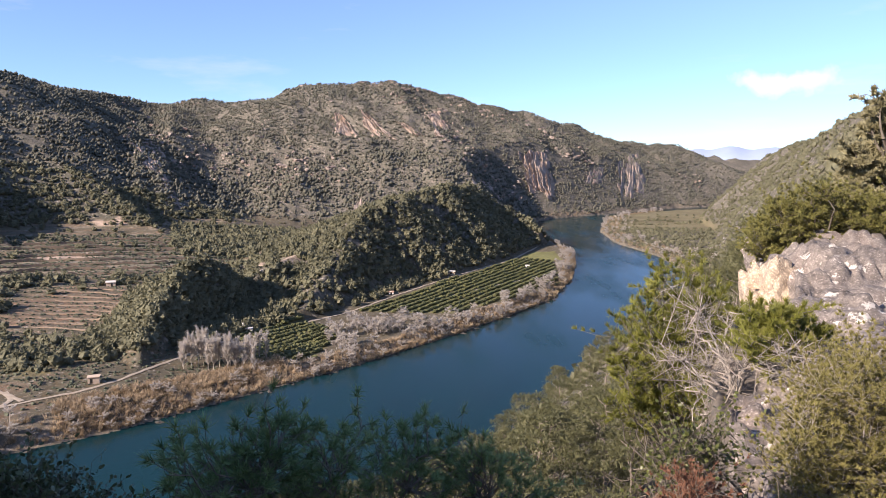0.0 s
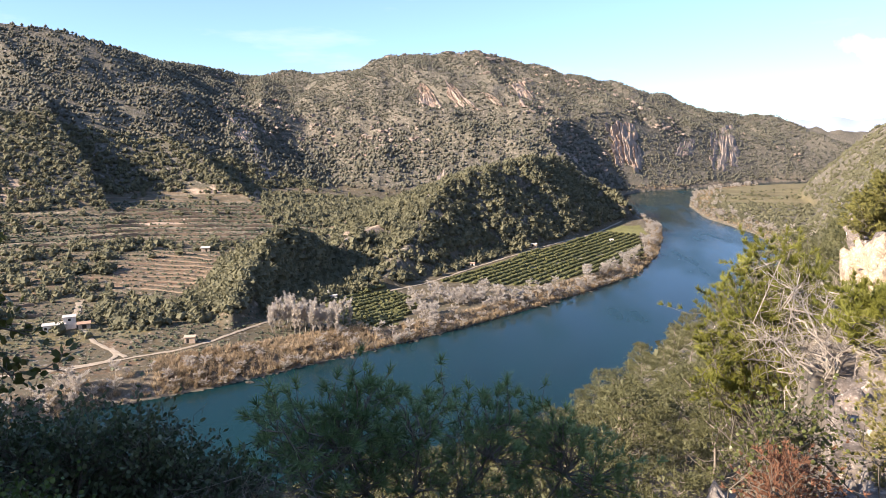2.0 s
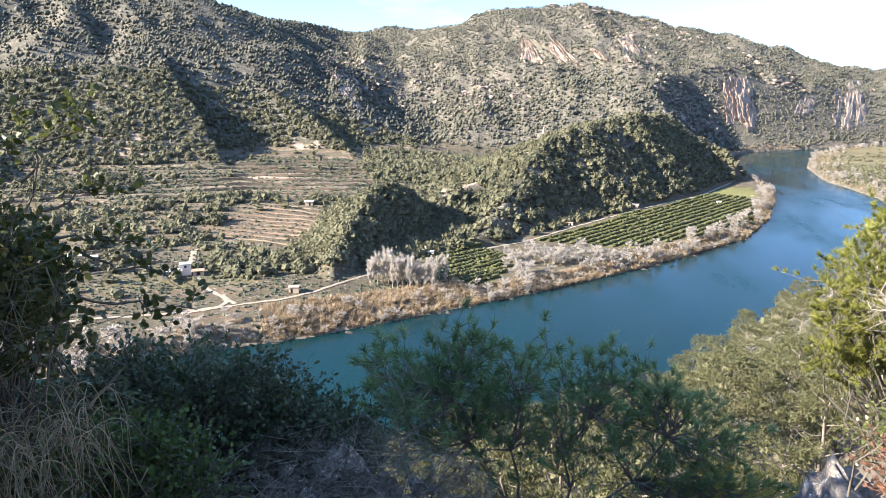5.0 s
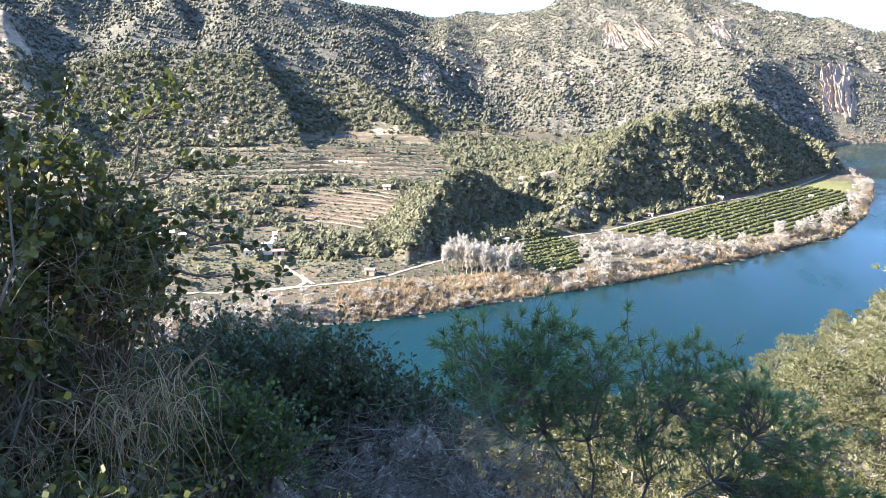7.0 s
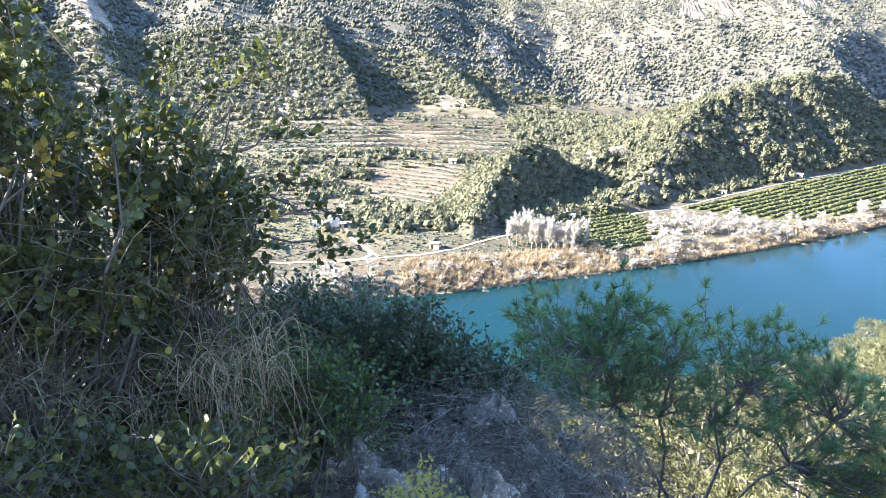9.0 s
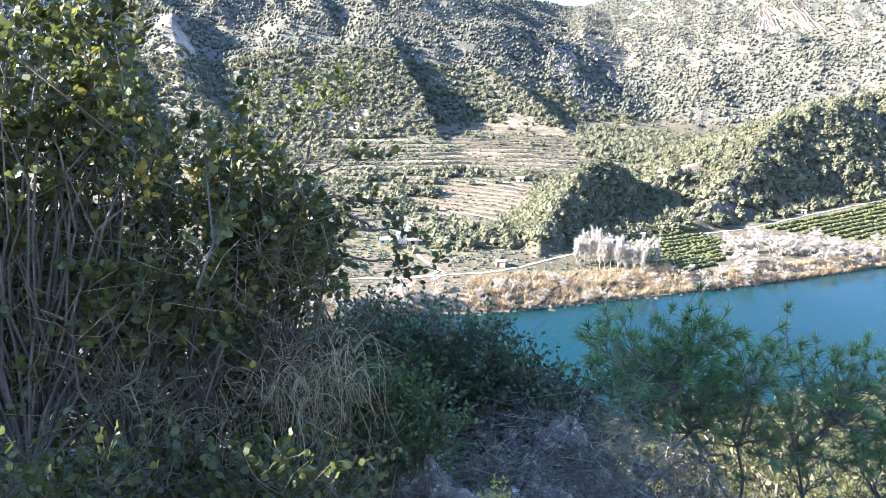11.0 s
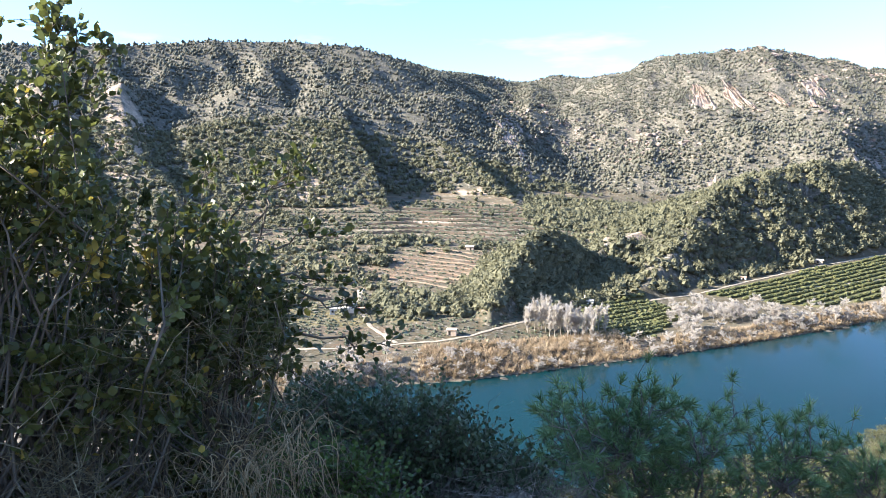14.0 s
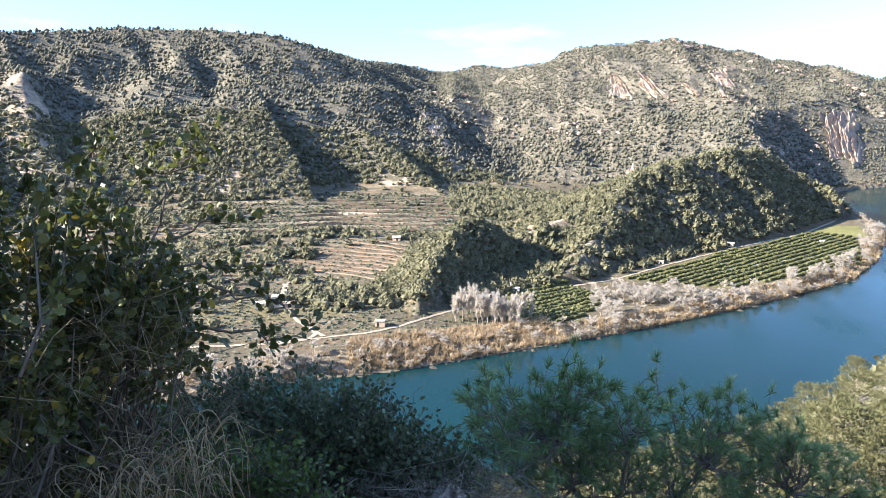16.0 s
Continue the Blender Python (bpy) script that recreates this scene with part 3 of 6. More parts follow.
# ---------------------------------------------------------------- woods
def ball(n_lat, n_lon):
    """A coarse closed ball: verts and triangles."""
    v, f = [(0, 0, 1)], []
    for a in range(1, n_lat):
        th = math.pi * a / n_lat
        for b in range(n_lon):
            ph = 2 * math.pi * (b + 0.5 * (a % 2)) / n_lon
            v.append((math.sin(th) * math.cos(ph), math.sin(th) * math.sin(ph), math.cos(th)))
    v.append((0, 0, -1))
    for b in range(n_lon):
        f.append((0, 1 + b, 1 + (b + 1) % n_lon))
        last = 1 + (n_lat - 2) * n_lon
        f.append((len(v) - 1, last + (b + 1) % n_lon, last + b))
    for a in range(n_lat - 2):
        for b in range(n_lon):
            p, q = 1 + a * n_lon + b, 1 + a * n_lon + (b + 1) % n_lon
            f += [(p, p + n_lon, q), (q, p + n_lon, q + n_lon)]
    return np.array(v), np.array(f)


def lumpy(n_lat, n_lon, seed):
    """A small tree's crown: a closed ball with swelling lumps and a flatter foot."""
    v, f = ball(n_lat, n_lon)
    a, b = 2.3 + 0.7 * (seed % 3), 1.1 * seed
    r = 1 + 0.20 * np.sin(a * 2 * v[:, 0] + b) * np.sin(a * 2 * v[:, 1] - b) + 0.16 * np.sin(5.5 * v[:, 2] + 3 * v[:, 0] + b)
    w = v * r[:, None]
    w[:, 2] = np.maximum(w[:, 2], -0.7)
    g = np.random.default_rng(seed)                # loose tufts over the lumps
    n = 16
    c = g.normal(0, 1, (n, 3))
    c[:, 2] = np.abs(c[:, 2]) - 0.35
    c /= np.linalg.norm(c, axis=1, keepdims=True)
    face = c + g.normal(0, 0.5, (n, 3))
    e = np.cross(face, g.normal(0, 1, (n, 3)))
    e *= 0.27 / np.linalg.norm(e, axis=1, keepdims=True)
    h = np.cross(face / np.linalg.norm(face, axis=1, keepdims=True), e)
    c *= g.uniform(0.95, 1.22, (n, 1))
    t = np.stack([c + e, c - 0.5 * e + 0.87 * h, c - 0.5 * e - 0.87 * h], 1).reshape(-1, 3)
    return np.concatenate([w * 0.93, t]), np.concatenate([f, np.arange(3 * n).reshape(-1, 3) + len(w)])


def blades(n, seed, lean=0.5, width=0.06, low=0.0):
    """A tuft of narrow upright triangles, one unit high."""
    g = np.random.default_rng(seed)
    th, ln = g.uniform(0, 2 * np.pi, n), g.uniform(0.6, 1.0, n)
    out = g.uniform(0.1, 1.0, n) * lean
    base = np.stack([np.cos(th) * out * 0.35, np.sin(th) * out * 0.35, g.uniform(0, low + 0.01, n)], -1)
    tip = np.stack([np.cos(th) * out, np.sin(th) * out, ln], -1)
    a2 = th + g.uniform(-0.6, 0.6, n)
    side = np.stack([-np.sin(a2), np.cos(a2), 0 * th], -1) * width
    v = np.stack([base - side, base + side, tip], 1).reshape(-1, 3)
    return v, np.arange(3 * n).reshape(-1, 3)


def scatter(name, template, xyz, size, mat, jitter=0.25, seed=1, flat=True):
    """Many uneven copies of a small shape, joined into one mesh. size: (n, 3)."""
    g = np.random.default_rng(seed)
    tv, tf = template
    n, k = len(xyz), len(tv)
    th = g.uniform(0, 2 * np.pi, n)
    c, s = np.cos(th)[:, None], np.sin(th)[:, None]
    v = tv[None] * (1 + jitter * g.uniform(-1, 1, (n, k, 1))) * size[:, None, :]
    v = np.stack([v[..., 0] * c - v[..., 1] * s, v[..., 0] * s + v[..., 1] * c, v[..., 2]], -1) + xyz[:, None, :]
    f = tf[None] + (np.arange(n) * k)[:, None, None]
    return mesh_object(name, v.reshape(-1, 3), f.reshape(-1, tf.shape[1]), mat, not flat)


def sow(n, az0, az1, r0, r1, seed):
    g = np.random.default_rng(seed)
    az, r = np.radians(g.uniform(az0, az1, n)), np.sqrt(g.uniform(r0 * r0, r1 * r1, n))
    x, y = r * np.sin(az), r * np.cos(az)
    z, k = land(x, y)
    return x, y, z, k, g


GROVES = [(-29, 336, 46, 24, 1.0), (-38, 430, 50, 55, 0.5), (-31, 476, 48, 13, 1.0), (-43, 560, 60, 40, 0.6), (-33.5, 412, 26, 13, 1.0), (-41, 345, 26, 20, 0.35),
          (-50, 420, 60, 60, 0.5), (-24.3, 470, 20, 12, 0.8), (-22.5, 540, 30, 22, 0.7), (-14.5, 520, 40, 30, 0.6), (-36, 380, 24, 12, 0.6), (-50, 580, 60, 30, 0.8)]


ROCKY = [(-7.4, 1250, 24, 60), (-5.2, 1240, 30, 80), (0.0, 1250, 26, 80), (-1.6, 1190, 50, 60), (7.6, 1190, 34, 80), (13.5, 1300, 50, 50)]


def build_far_woods():
    parts = []
    for n, r0, r1, a0, a1 in ((42000, 235, 800, -64, 34), (150000, 800, 1700, -64, 34), (3600, 285, 420, -27, -13), (5200, 430, 720, -14, 9)):
        x, y, z, k, g = sow(n, a0, a1, r0, r1, 100 + r0)
        dens = 0.86 + 0.40 * fbm(x / 90, y / 90, 61, 4) + 0.35 * fbm(x / 17, y / 17, 62, 2)
        slopes = k["far"] & (k["mount"] > 3)
        dens = dens + 0.5 * (k["r"] < 800)
        for a, b, w, d in BARE:
            dens -= 0.85 * patch(x, y, a, b, w, d)
        for a, b, w, d in ROCKY:
            dens -= 0.4 * patch(x, y, a, b, w, d)
        keep = slopes & (g.uniform(0, 1, n) < dens)
        grove = 0.05 + 0 * x
        for a, b, w, d, q in GROVES:
            grove = np.maximum(grove, q * patch(x, y, a, b, w, d))
        plain = k["far"] & ~slopes & (k["d_far"] > 60) & (k["az"] < -10)
        keep |= plain & (g.uniform(0, 1, n) < grove)
        for poly in ORCHARDS + (MEADOW,):
            keep &= ~inside(x, y, poly)
        gap, _, side = line_near(x, y, TRACK_LINE)
        behind = k['far'] & (k['az'] > -21) & (k['az'] < 11) & (side < 0) & (gap > 5) & (k['r'] < 740)
        keep |= behind & (g.uniform(0, 1, n) < 0.85)
        for a, b, w, d in BARE[-2:]:
            keep &= patch(x, y, a, b, w, d) < 0.4
        keep &= ~(k['far'] & (k['az'] > -17.5) & ~behind & (k['d_far'] < 130) & (k['r'] < 760))
        keep &= ~((patch(x, y, -27, 408, 44, 34) > 0.3) & ~slopes) & ~((patch(x, y, -24.5, 530, 80, 46) > 0.3) & ~slopes)
        parts.append((x[keep], y[keep], z[keep]))
    x, y, z = (np.concatenate(c) for c in zip(*parts))
    g = np.random.default_rng(3)
    w = (0.9 + 1.9 * g.uniform(0, 1, len(x)) ** 1.8) * np.where((np.hypot(x, y) > 1050) & (np.arctan2(x, y) > -0.38), 0.85, 1.0)
    hgt = w * g.uniform(0.75, 1.3, len(x))
    dist = np.hypot(x, y)
    near = dist < 620
    for name, k, shape, label in (("far_woods", dist > 800, ball(2, 4), "dark green pines and scrub oak over the mountains"),
                                  ("hill_woods", ~near & (dist <= 800), lumpy(4, 6, 5), "dark green pines and scrub oak over the far hills"),
                                  ("valley_woods", near, lumpy(4, 7, 4), "rounded pines and scrub oaks on the low valley hills")):
        ob = scatter(name, shape, np.stack([x, y, z + hgt * 0.7], -1)[k], np.stack([w, w, hgt], -1)[k], MAQUIS if name == "far_woods" else FOREST, 0.32, flat=name != "far_woods")
        tagged(ob, label, "woods", kind="stuff")


build_far_woods()


def spray_cloud(centres, ways, n, length, width, seed, spread=0.9):
    """Needle sprays: n thin triangles fanning out of each centre along its way."""
    g = np.random.default_rng(seed)
    m = len(centres)
    d = ways[:, None, :] + g.normal(0, spread * 0.5, (m, n, 3))
    d /= np.linalg.norm(d, axis=-1, keepdims=True)
    side = np.cross(d, g.normal(0, 1, (m, n, 3)))
    side /= np.linalg.norm(side, axis=-1, keepdims=True)
    ln = length * g.uniform(0.7, 1.15, (m, n, 1))
    c = centres[:, None, :] + 0 * d
    v = np.stack([c - side * width, c + side * width, c + d * ln], 2).reshape(-1, 3)
    return v, np.arange(len(v)).reshape(-1, 3)


def tube(path, radii, sides=5):
    """A tapering branch along a line of points."""
    path = np.asarray(path, float)
    v, f = [], []
    for i, p in enumerate(path):
        t = path[min(i + 1, len(path) - 1)] - path[max(i - 1, 0)]
        t = t / (np.linalg.norm(t) + 1e-9)
        a = np.cross(t, (0.31, 0.17, 0.93) if abs(t[2]) < 0.9 else (1, 0.2, 0))
        a /= np.linalg.norm(a)
        b = np.cross(t, a)
        for k in range(sides):
            q = 2 * math.pi * k / sides
            v.append(p + radii[i] * (math.cos(q) * a + math.sin(q) * b))
    for i in range(len(path) - 1):
        for k in range(sides):
            p, q = i * sides + k, i * sides + (k + 1) % sides
            f.append((p, q, q + sides, p + sides))
    return np.array(v), np.array(f)


def join(pieces):
    """Verts and faces of several pieces in one."""
    vs, fs, o = [], [], 0
    for v, f in pieces:
        vs.append(v)
        fs.append(f + o)
        o += len(v)
    return np.concatenate(vs), np.concatenate(fs)


def bent(p, q, g, sag=0.12, n=5):
    """A wandering line from p to q."""
    p, q = np.asarray(p, float), np.asarray(q, float)
    ln = np.linalg.norm(q - p)
    u = np.linspace(0, 1, n)[:, None]
    off = g.normal(0, sag * ln * 0.5, (n, 3)) * np.sin(math.pi * u)
    return p + (q - p) * u + off


def hillside_pine(seed):
    """A small pine: trunk and limbs, and a crown of needle clumps."""
    g = np.random.default_rng(seed)
    tall, wide = g.uniform(3.4, 4.8), g.uniform(1.3, 1.9)
    root = new("pine_tree")
    tubes = [tube(bent((0, 0, -0.6), (g.normal(0, 0.25), g.normal(0, 0.25), tall * 0.92), g, 0.06, 7), np.linspace(0.09, 0.02, 7))]
    cs, ws, mass = [], [], []
    for k in range(17):
        u = (k + 0.5) / 17
        a = k * 2.4 + g.uniform(-0.4, 0.4)
        z = tall * (0.22 + 0.76 * u)
        rad = wide * (1.05 - 0.75 * u ** 1.5) * g.uniform(0.55, 1.0)
        c = np.array((math.cos(a) * rad, math.sin(a) * rad, z))
        tubes.append(tube(bent((0, 0, z - 0.45 * rad), c, g, 0.15, 4), np.linspace(0.03, 0.008, 4), 4))
        bits = c + g.normal(0, 1, (64, 1, 3)) * np.array((0.26, 0.26, 0.15)) + np.array((0, 0, 0.06)) + g.normal(0, 0.050, (64, 3, 3))
        mass.append((bits.reshape(-1, 3), np.arange(192).reshape(-1, 3)))
        n = 26
        d = g.normal(0, 1, (n, 3))
        d[:, 2] = np.abs(d[:, 2]) * 0.9 + 0.1
        d /= np.linalg.norm(d, axis=1, keepdims=True)
        cs.append(c + d * g.uniform(0.15, 0.62, (n, 1)) * np.array((1, 1, 0.6)))
        w = d + np.array((math.cos(a) * 0.3, math.sin(a) * 0.3, 0.5))
        ws.append(w / np.linalg.norm(w, axis=1, keepdims=True))
    mesh_object("trunk", *join(tubes), BARK, True, root)
    mesh_object("crown", *spray_cloud(np.concatenate(cs), np.concatenate(ws), 12, 0.20, 0.014, seed, 1.2), PINE, False, root)
    mesh_object("inner_crown", *join(mass), PINE, False, root)
    return tagged(root, "small sunlit pine with yellow-green needles on the steep slope", "pine tree", "pines on the slope")


def build_slope_woods():
    x, y, z, k, g = sow(19000, 2, 36, 70, 1300, 201)
    keep = k["near"] & (z > 7) & (g.uniform(0, 1, len(x)) < 0.85 + 0.5 * fbm(x / 40, y / 40, 71, 2))
    x, y, z = x[keep], y[keep], z[keep]
    w = g.uniform(1.0, 2.1, len(x))
    ob = scatter("slope_woods", lumpy(4, 7, 6), np.stack([x, y, z + w * 0.9], -1), np.stack([w, w, w * 1.15], -1), FOREST, 0.33)
    tagged(ob, "green pines on the steep river slope", "woods", kind="stuff")
    kinds = [hillside_pine(300 + i) for i in range(6)]
    x, y, z, k, g = sow(3000, -30, 30, 13, 95, 202)
    done, spots = 0, []
    for i in np.argsort(np.hypot(x, y)):
        r, a = math.hypot(x[i], y[i]), math.degrees(math.atan2(x[i], y[i]))
        if not k["near"][i] or (a > 14 and r < 24):
            continue
        gap = 1.9 if r < 35 else 2.7
        if any((x[i] - p) ** 2 + (y[i] - q) ** 2 < gap * gap for p, q in spots):
            continue
        spots.append((x[i], y[i]))
        m = Matrix.Translation((x[i], y[i], z[i])) @ Matrix.Rotation(g.uniform(0, 6.28), 4, "Z") @ Matrix.Scale(g.uniform(0.65, 1.05), 4)
        if done < 6:
            kinds[done].matrix_basis = m
        else:
            copy = copy_thing(kinds[done % 6], m)
            copy.matrix_basis = m
        done += 1
        if done >= 270:
            break


build_slope_woods()

# ---------------------------------------------------------------- the far bank: fields, houses, bare trees
def far_z(x, y):
    return float(ground_z(x, y)[0])


def build_track(name, pts, wide, label):
    """A dirt track laid on the ground."""
    pts = np.array(pts, float)
    seg = np.r_[0, np.cumsum(np.hypot(*np.diff(pts, axis=0).T))]
    s = np.arange(0, seg[-1], 1.5)
    x, y = np.interp(s, seg, pts[:, 0]), np.interp(s, seg, pts[:, 1])
    for _ in range(6):
        x[1:-1], y[1:-1] = (x[:-2] + 2 * x[1:-1] + x[2:]) / 4, (y[:-2] + 2 * y[1:-1] + y[2:]) / 4
    tx, ty = np.gradient(x), np.gradient(y)
    ln = np.hypot(tx, ty)
    nx, ny = -ty / ln, tx / ln
    rows = []
    for o in (-1, -0.5, 0, 0.5, 1):
        w = wide * 0.5 * o * (1 + 0.2 * np.sin(s * 0.7 + o))
        px, py = x + nx * w, y + ny * w
        rows.append(np.stack([px, py, ground_z(px, py) + 0.28 - 0.1 * abs(o)], -1))
    v = np.stack(rows, 1)
    n = len(s)
    i = np.arange(n * 5).reshape(n, 5)
    f = np.stack([i[:-1, :-1], i[1:, :-1], i[1:, 1:], i[:-1, 1:]], -1).reshape(-1, 4)[:, ::-1]
    ob = mesh_object(name, v.reshape(-1, 3), f, TRACK, True)
    return tagged(ob, label, "track", kind="structure")


build_track("track_1", TRACK_LINE, 1.6, "pale dirt track along the river fields")
build_track("track_2", [(-190, 273), (-178, 262), (-168, 252), (-153, 243), (-146, 238)], 1.9, "pale dirt drive from the white house")
build_track("track_3", [(-158, 247), (-151, 240), (-150, 234), (-156, 229), (-160, 226)], 1.9, "pale looping spur of the dirt drive")
build_track("track_4", [(-205, 300), (-196, 284), (-190, 273)], 3.0, "reddish dirt yard track behind the house")
build_track("track_5", [(2, 440), (30, 470), (60, 505), (84, 520)], 2.6, "thin dirt track through the citrus orchard")


def box(x0, x1, y0, y1, z0, z1):
    v = np.array([(x, y, z) for z in (z0, z1) for x, y in ((x0, y0), (x1, y0), (x1, y1), (x0, y1))], float)
    return v, np.array([(0, 3, 2, 1), (4, 5, 6, 7), (0, 1, 5, 4), (1, 2, 6, 5), (2, 3, 7, 6), (3, 0, 4, 7)])


def gable(x0, x1, y0, y1, z0, rise, thick=0.18):
    """A pitched roof with eaves, its ridge along x."""
    ym = (y0 + y1) / 2
    v, f = [], []
    prof = [(y0, z0), (ym, z0 + rise), (y1, z0), (y1, z0 + thick), (ym, z0 + rise + thick), (y0, z0 + thick)]
    for x in (x0, x1):
        v += [(x, y, z) for y, z in prof]
    f = [(0, 1, 7, 6), (1, 2, 8, 7), (2, 3, 9, 8), (3, 4, 10, 9), (4, 5, 11, 10), (5, 0, 6, 11), (0, 5, 4, 1), (1, 4, 3, 2), (6, 7, 10, 11), (7, 8, 9, 10)]
    return np.array(v, float), np.array(f)


def small_house(name, x, y, turn, w, d, h, rise, wall, roof, openings, label, flat_roof=False):
    root = new(name)
    root.matrix_basis = pose(x, y, far_z(x, y) - 0.1, 0, 0, turn)
    mesh_object("wall", *box(-w / 2, w / 2, -d / 2, d / 2, -0.8, h), wall, False, root)
    if not flat_roof:
        gv = np.array([(sx * w / 2, sy, z) for sx in (-0.999, 0.999) for sy, z in ((-d / 2, h), (d / 2, h), (0, h + rise * 0.96))], float)
        mesh_object("gable_wall", gv, np.array([(0, 1, 2), (3, 5, 4)]), wall, False, root)
        mesh_object("roof", *gable(-w / 2 - 0.35, w / 2 + 0.35, -d / 2 - 0.4, d / 2 + 0.4, h - 0.12, rise), roof, False, root)
    else:
        mesh_object("roof", *box(-w / 2 - 0.25, w / 2 + 0.25, -d / 2 - 0.25, d / 2 + 0.25, h, h + 0.22), roof, False, root)
    for kind, cx, z0, ow, oh in openings:
        o = mesh_object(kind, *box(cx - ow / 2, cx + ow / 2, -d / 2 - 0.03, -d / 2 + 0.05, z0, z0 + oh), DARK_OPENING, False, root)
        mesh_object("lintel", *box(cx - ow / 2 - 0.1, cx + ow / 2 + 0.1, -d / 2 - 0.08, -d / 2 - 0.02, z0 + oh, z0 + oh + 0.12), wall, False, o)
        mesh_object("sill", *box(cx - ow / 2 - 0.1, cx + ow / 2 + 0.1, -d / 2 - 0.10, -d / 2 - 0.02, z0 - 0.1, z0), wall, False, o)
    return tagged(root, label, "house")


small_house("farmhouse", -190, 260, 33, 8.4, 4.6, 2.9, 0.8, PLASTER, GREY_ROOF, [("window", -3, 1.2, 1.0, 1.1), ("door", -0.6, 0.1, 1.1, 2.1), ("window", 2.6, 1.2, 1.0, 1.1)], "white plastered farmhouse with a flat roof", True)
small_house("farmhouse_wing", -186.2, 264.6, 33, 4.6, 4.2, 4.9, 0.7, PLASTER, GREY_ROOF, [("window", 0, 3.4, 1.0, 1.0)], "taller white wing of the farmhouse with a flat roof", True)
small_house("lean_to", -180.5, 265.5, 33, 4.5, 3.6, 2.3, 0.7, OCHRE_WALL, ROOF_TILE, [("door", 0, 0.1, 1.6, 1.9)], "low ochre shed with a rusty roof beside the farmhouse")
small_house("barn", -244, 265, 40, 7.5, 5, 2.8, 0.9, OCHRE_WALL, GREY_ROOF, [("door", -1.5, 0.1, 1.6, 2.1)], "low barn with a pale sheet roof among terraces")
small_house("barn_annex", -235, 266, 40, 3.2, 3, 2.2, 0.6, PLASTER, GREY_ROOF, [("door", 0, 0.1, 0.9, 1.9)], "small pale shed beside the barn")
small_house("field_hut", -131, 258, 20, 4.0, 3.0, 2.4, 0.6, OCHRE_WALL, OCHRE_WALL, [("door", -0.8, 0.1, 0.9, 1.9)], "small ochre field hut with a flat roof", True)
small_house("orchard_house", 6, 518, -5, 5.6, 3.2, 2.0, 0.6, OCHRE_WALL, GREY_ROOF, [("door", 0, 0.1, 1.2, 2.1), ("window", 3, 1.1, 1.0, 1.0)], "long ochre orchard house with a light roof")
small_house("tool_shed", 38, 442, -5, 2.6, 2.2, 1.7, 0.5, PLASTER, GREY_ROOF, [("door", 0, 0.1, 1.0, 1.9)], "small pale tool shed among the citrus trees")
small_house("tool_shed", -33, 447, -5, 2.8, 2.2, 1.8, 0.5, PLASTER, ROOF_TILE, [("door", 0, 0.1, 1.0, 1.9)], "small pale shed beside the dirt track")
small_house("tool_shed", 67, 557, -5, 2.8, 2.2, 1.8, 0.5, PLASTER, GREY_ROOF, [("door", 0, 0.1, 1.0, 1.9)], "tiny white shed in the citrus orchard")
small_house("terrace_hut", -196, 413, 20, 5.0, 3.4, 2.6, 0.8, OCHRE_WALL, GREY_ROOF, [("door", 0.5, 0.1, 1.0, 1.9)], "stone hut on the edge of the terraces")
small_house("pump_house", -94.5, 338, 5, 3.2, 2.4, 2.5, 0.6, PLASTER, GREY_ROOF, [("door", 0, 0.1, 0.9, 1.9)], "white pump house at the orchard corner")
post = mesh_object("white_post", *join([tube([(0, 0, -0.3), (0, 0, 4.6)], [0.22, 0.2], 8), tube([(0, 0, 4.6), (0, 0, 5.0)], [0.34, 0.3], 8)]), PLASTER)
post.matrix_basis = pose(-97, 337, far_z(-97, 337))
tagged(post, "white post beside the pump house", "post")


def terrace_wall(r, az0, az1, tall, seed):
    """A low dry-stone wall along the edge of a terrace, at that distance from the lookout."""
    g = np.random.default_rng(seed)
    a = np.radians(np.arange(az0, az1, 0.18))
    rr = np.full(a.shape, float(r))
    for _ in range(4):
        rr = r - terrace_sway(rr * np.sin(a), rr * np.cos(a))
    out = []
    for o, h in ((-0.45, -0.6), (-0.3, 1.0), (0.35, 1.0), (0.45, -0.6)):
        x, y = (rr + o) * np.sin(a), (rr + o) * np.cos(a)
        jag = tall * np.clip(0.8 + 0.25 * value_noise(a * 900, 0 * a + seed, seed) + 0.3 * value_noise(a * 90, 0 * a + 2 * seed, seed), 0.1, 1.3)
        out.append(np.stack([x, y, ground_z(rr * np.sin(a), rr * np.cos(a)) + np.where(h > 0, jag - 0.2, h)], -1))
    v = np.stack(out, 1)
    n = len(a)
    i = np.arange(n * 4).reshape(n, 4)
    f = np.stack([i[:-1, :-1], i[1:, :-1], i[1:, 1:], i[:-1, 1:]], -1).reshape(-1, 4)
    ob = mesh_object("terrace_wall", v.reshape(-1, 3), f, TERRACE_STONE)
    tagged(ob, "crumbling pale dry-stone wall edging a hillside terrace", "stone wall", "terrace walls")


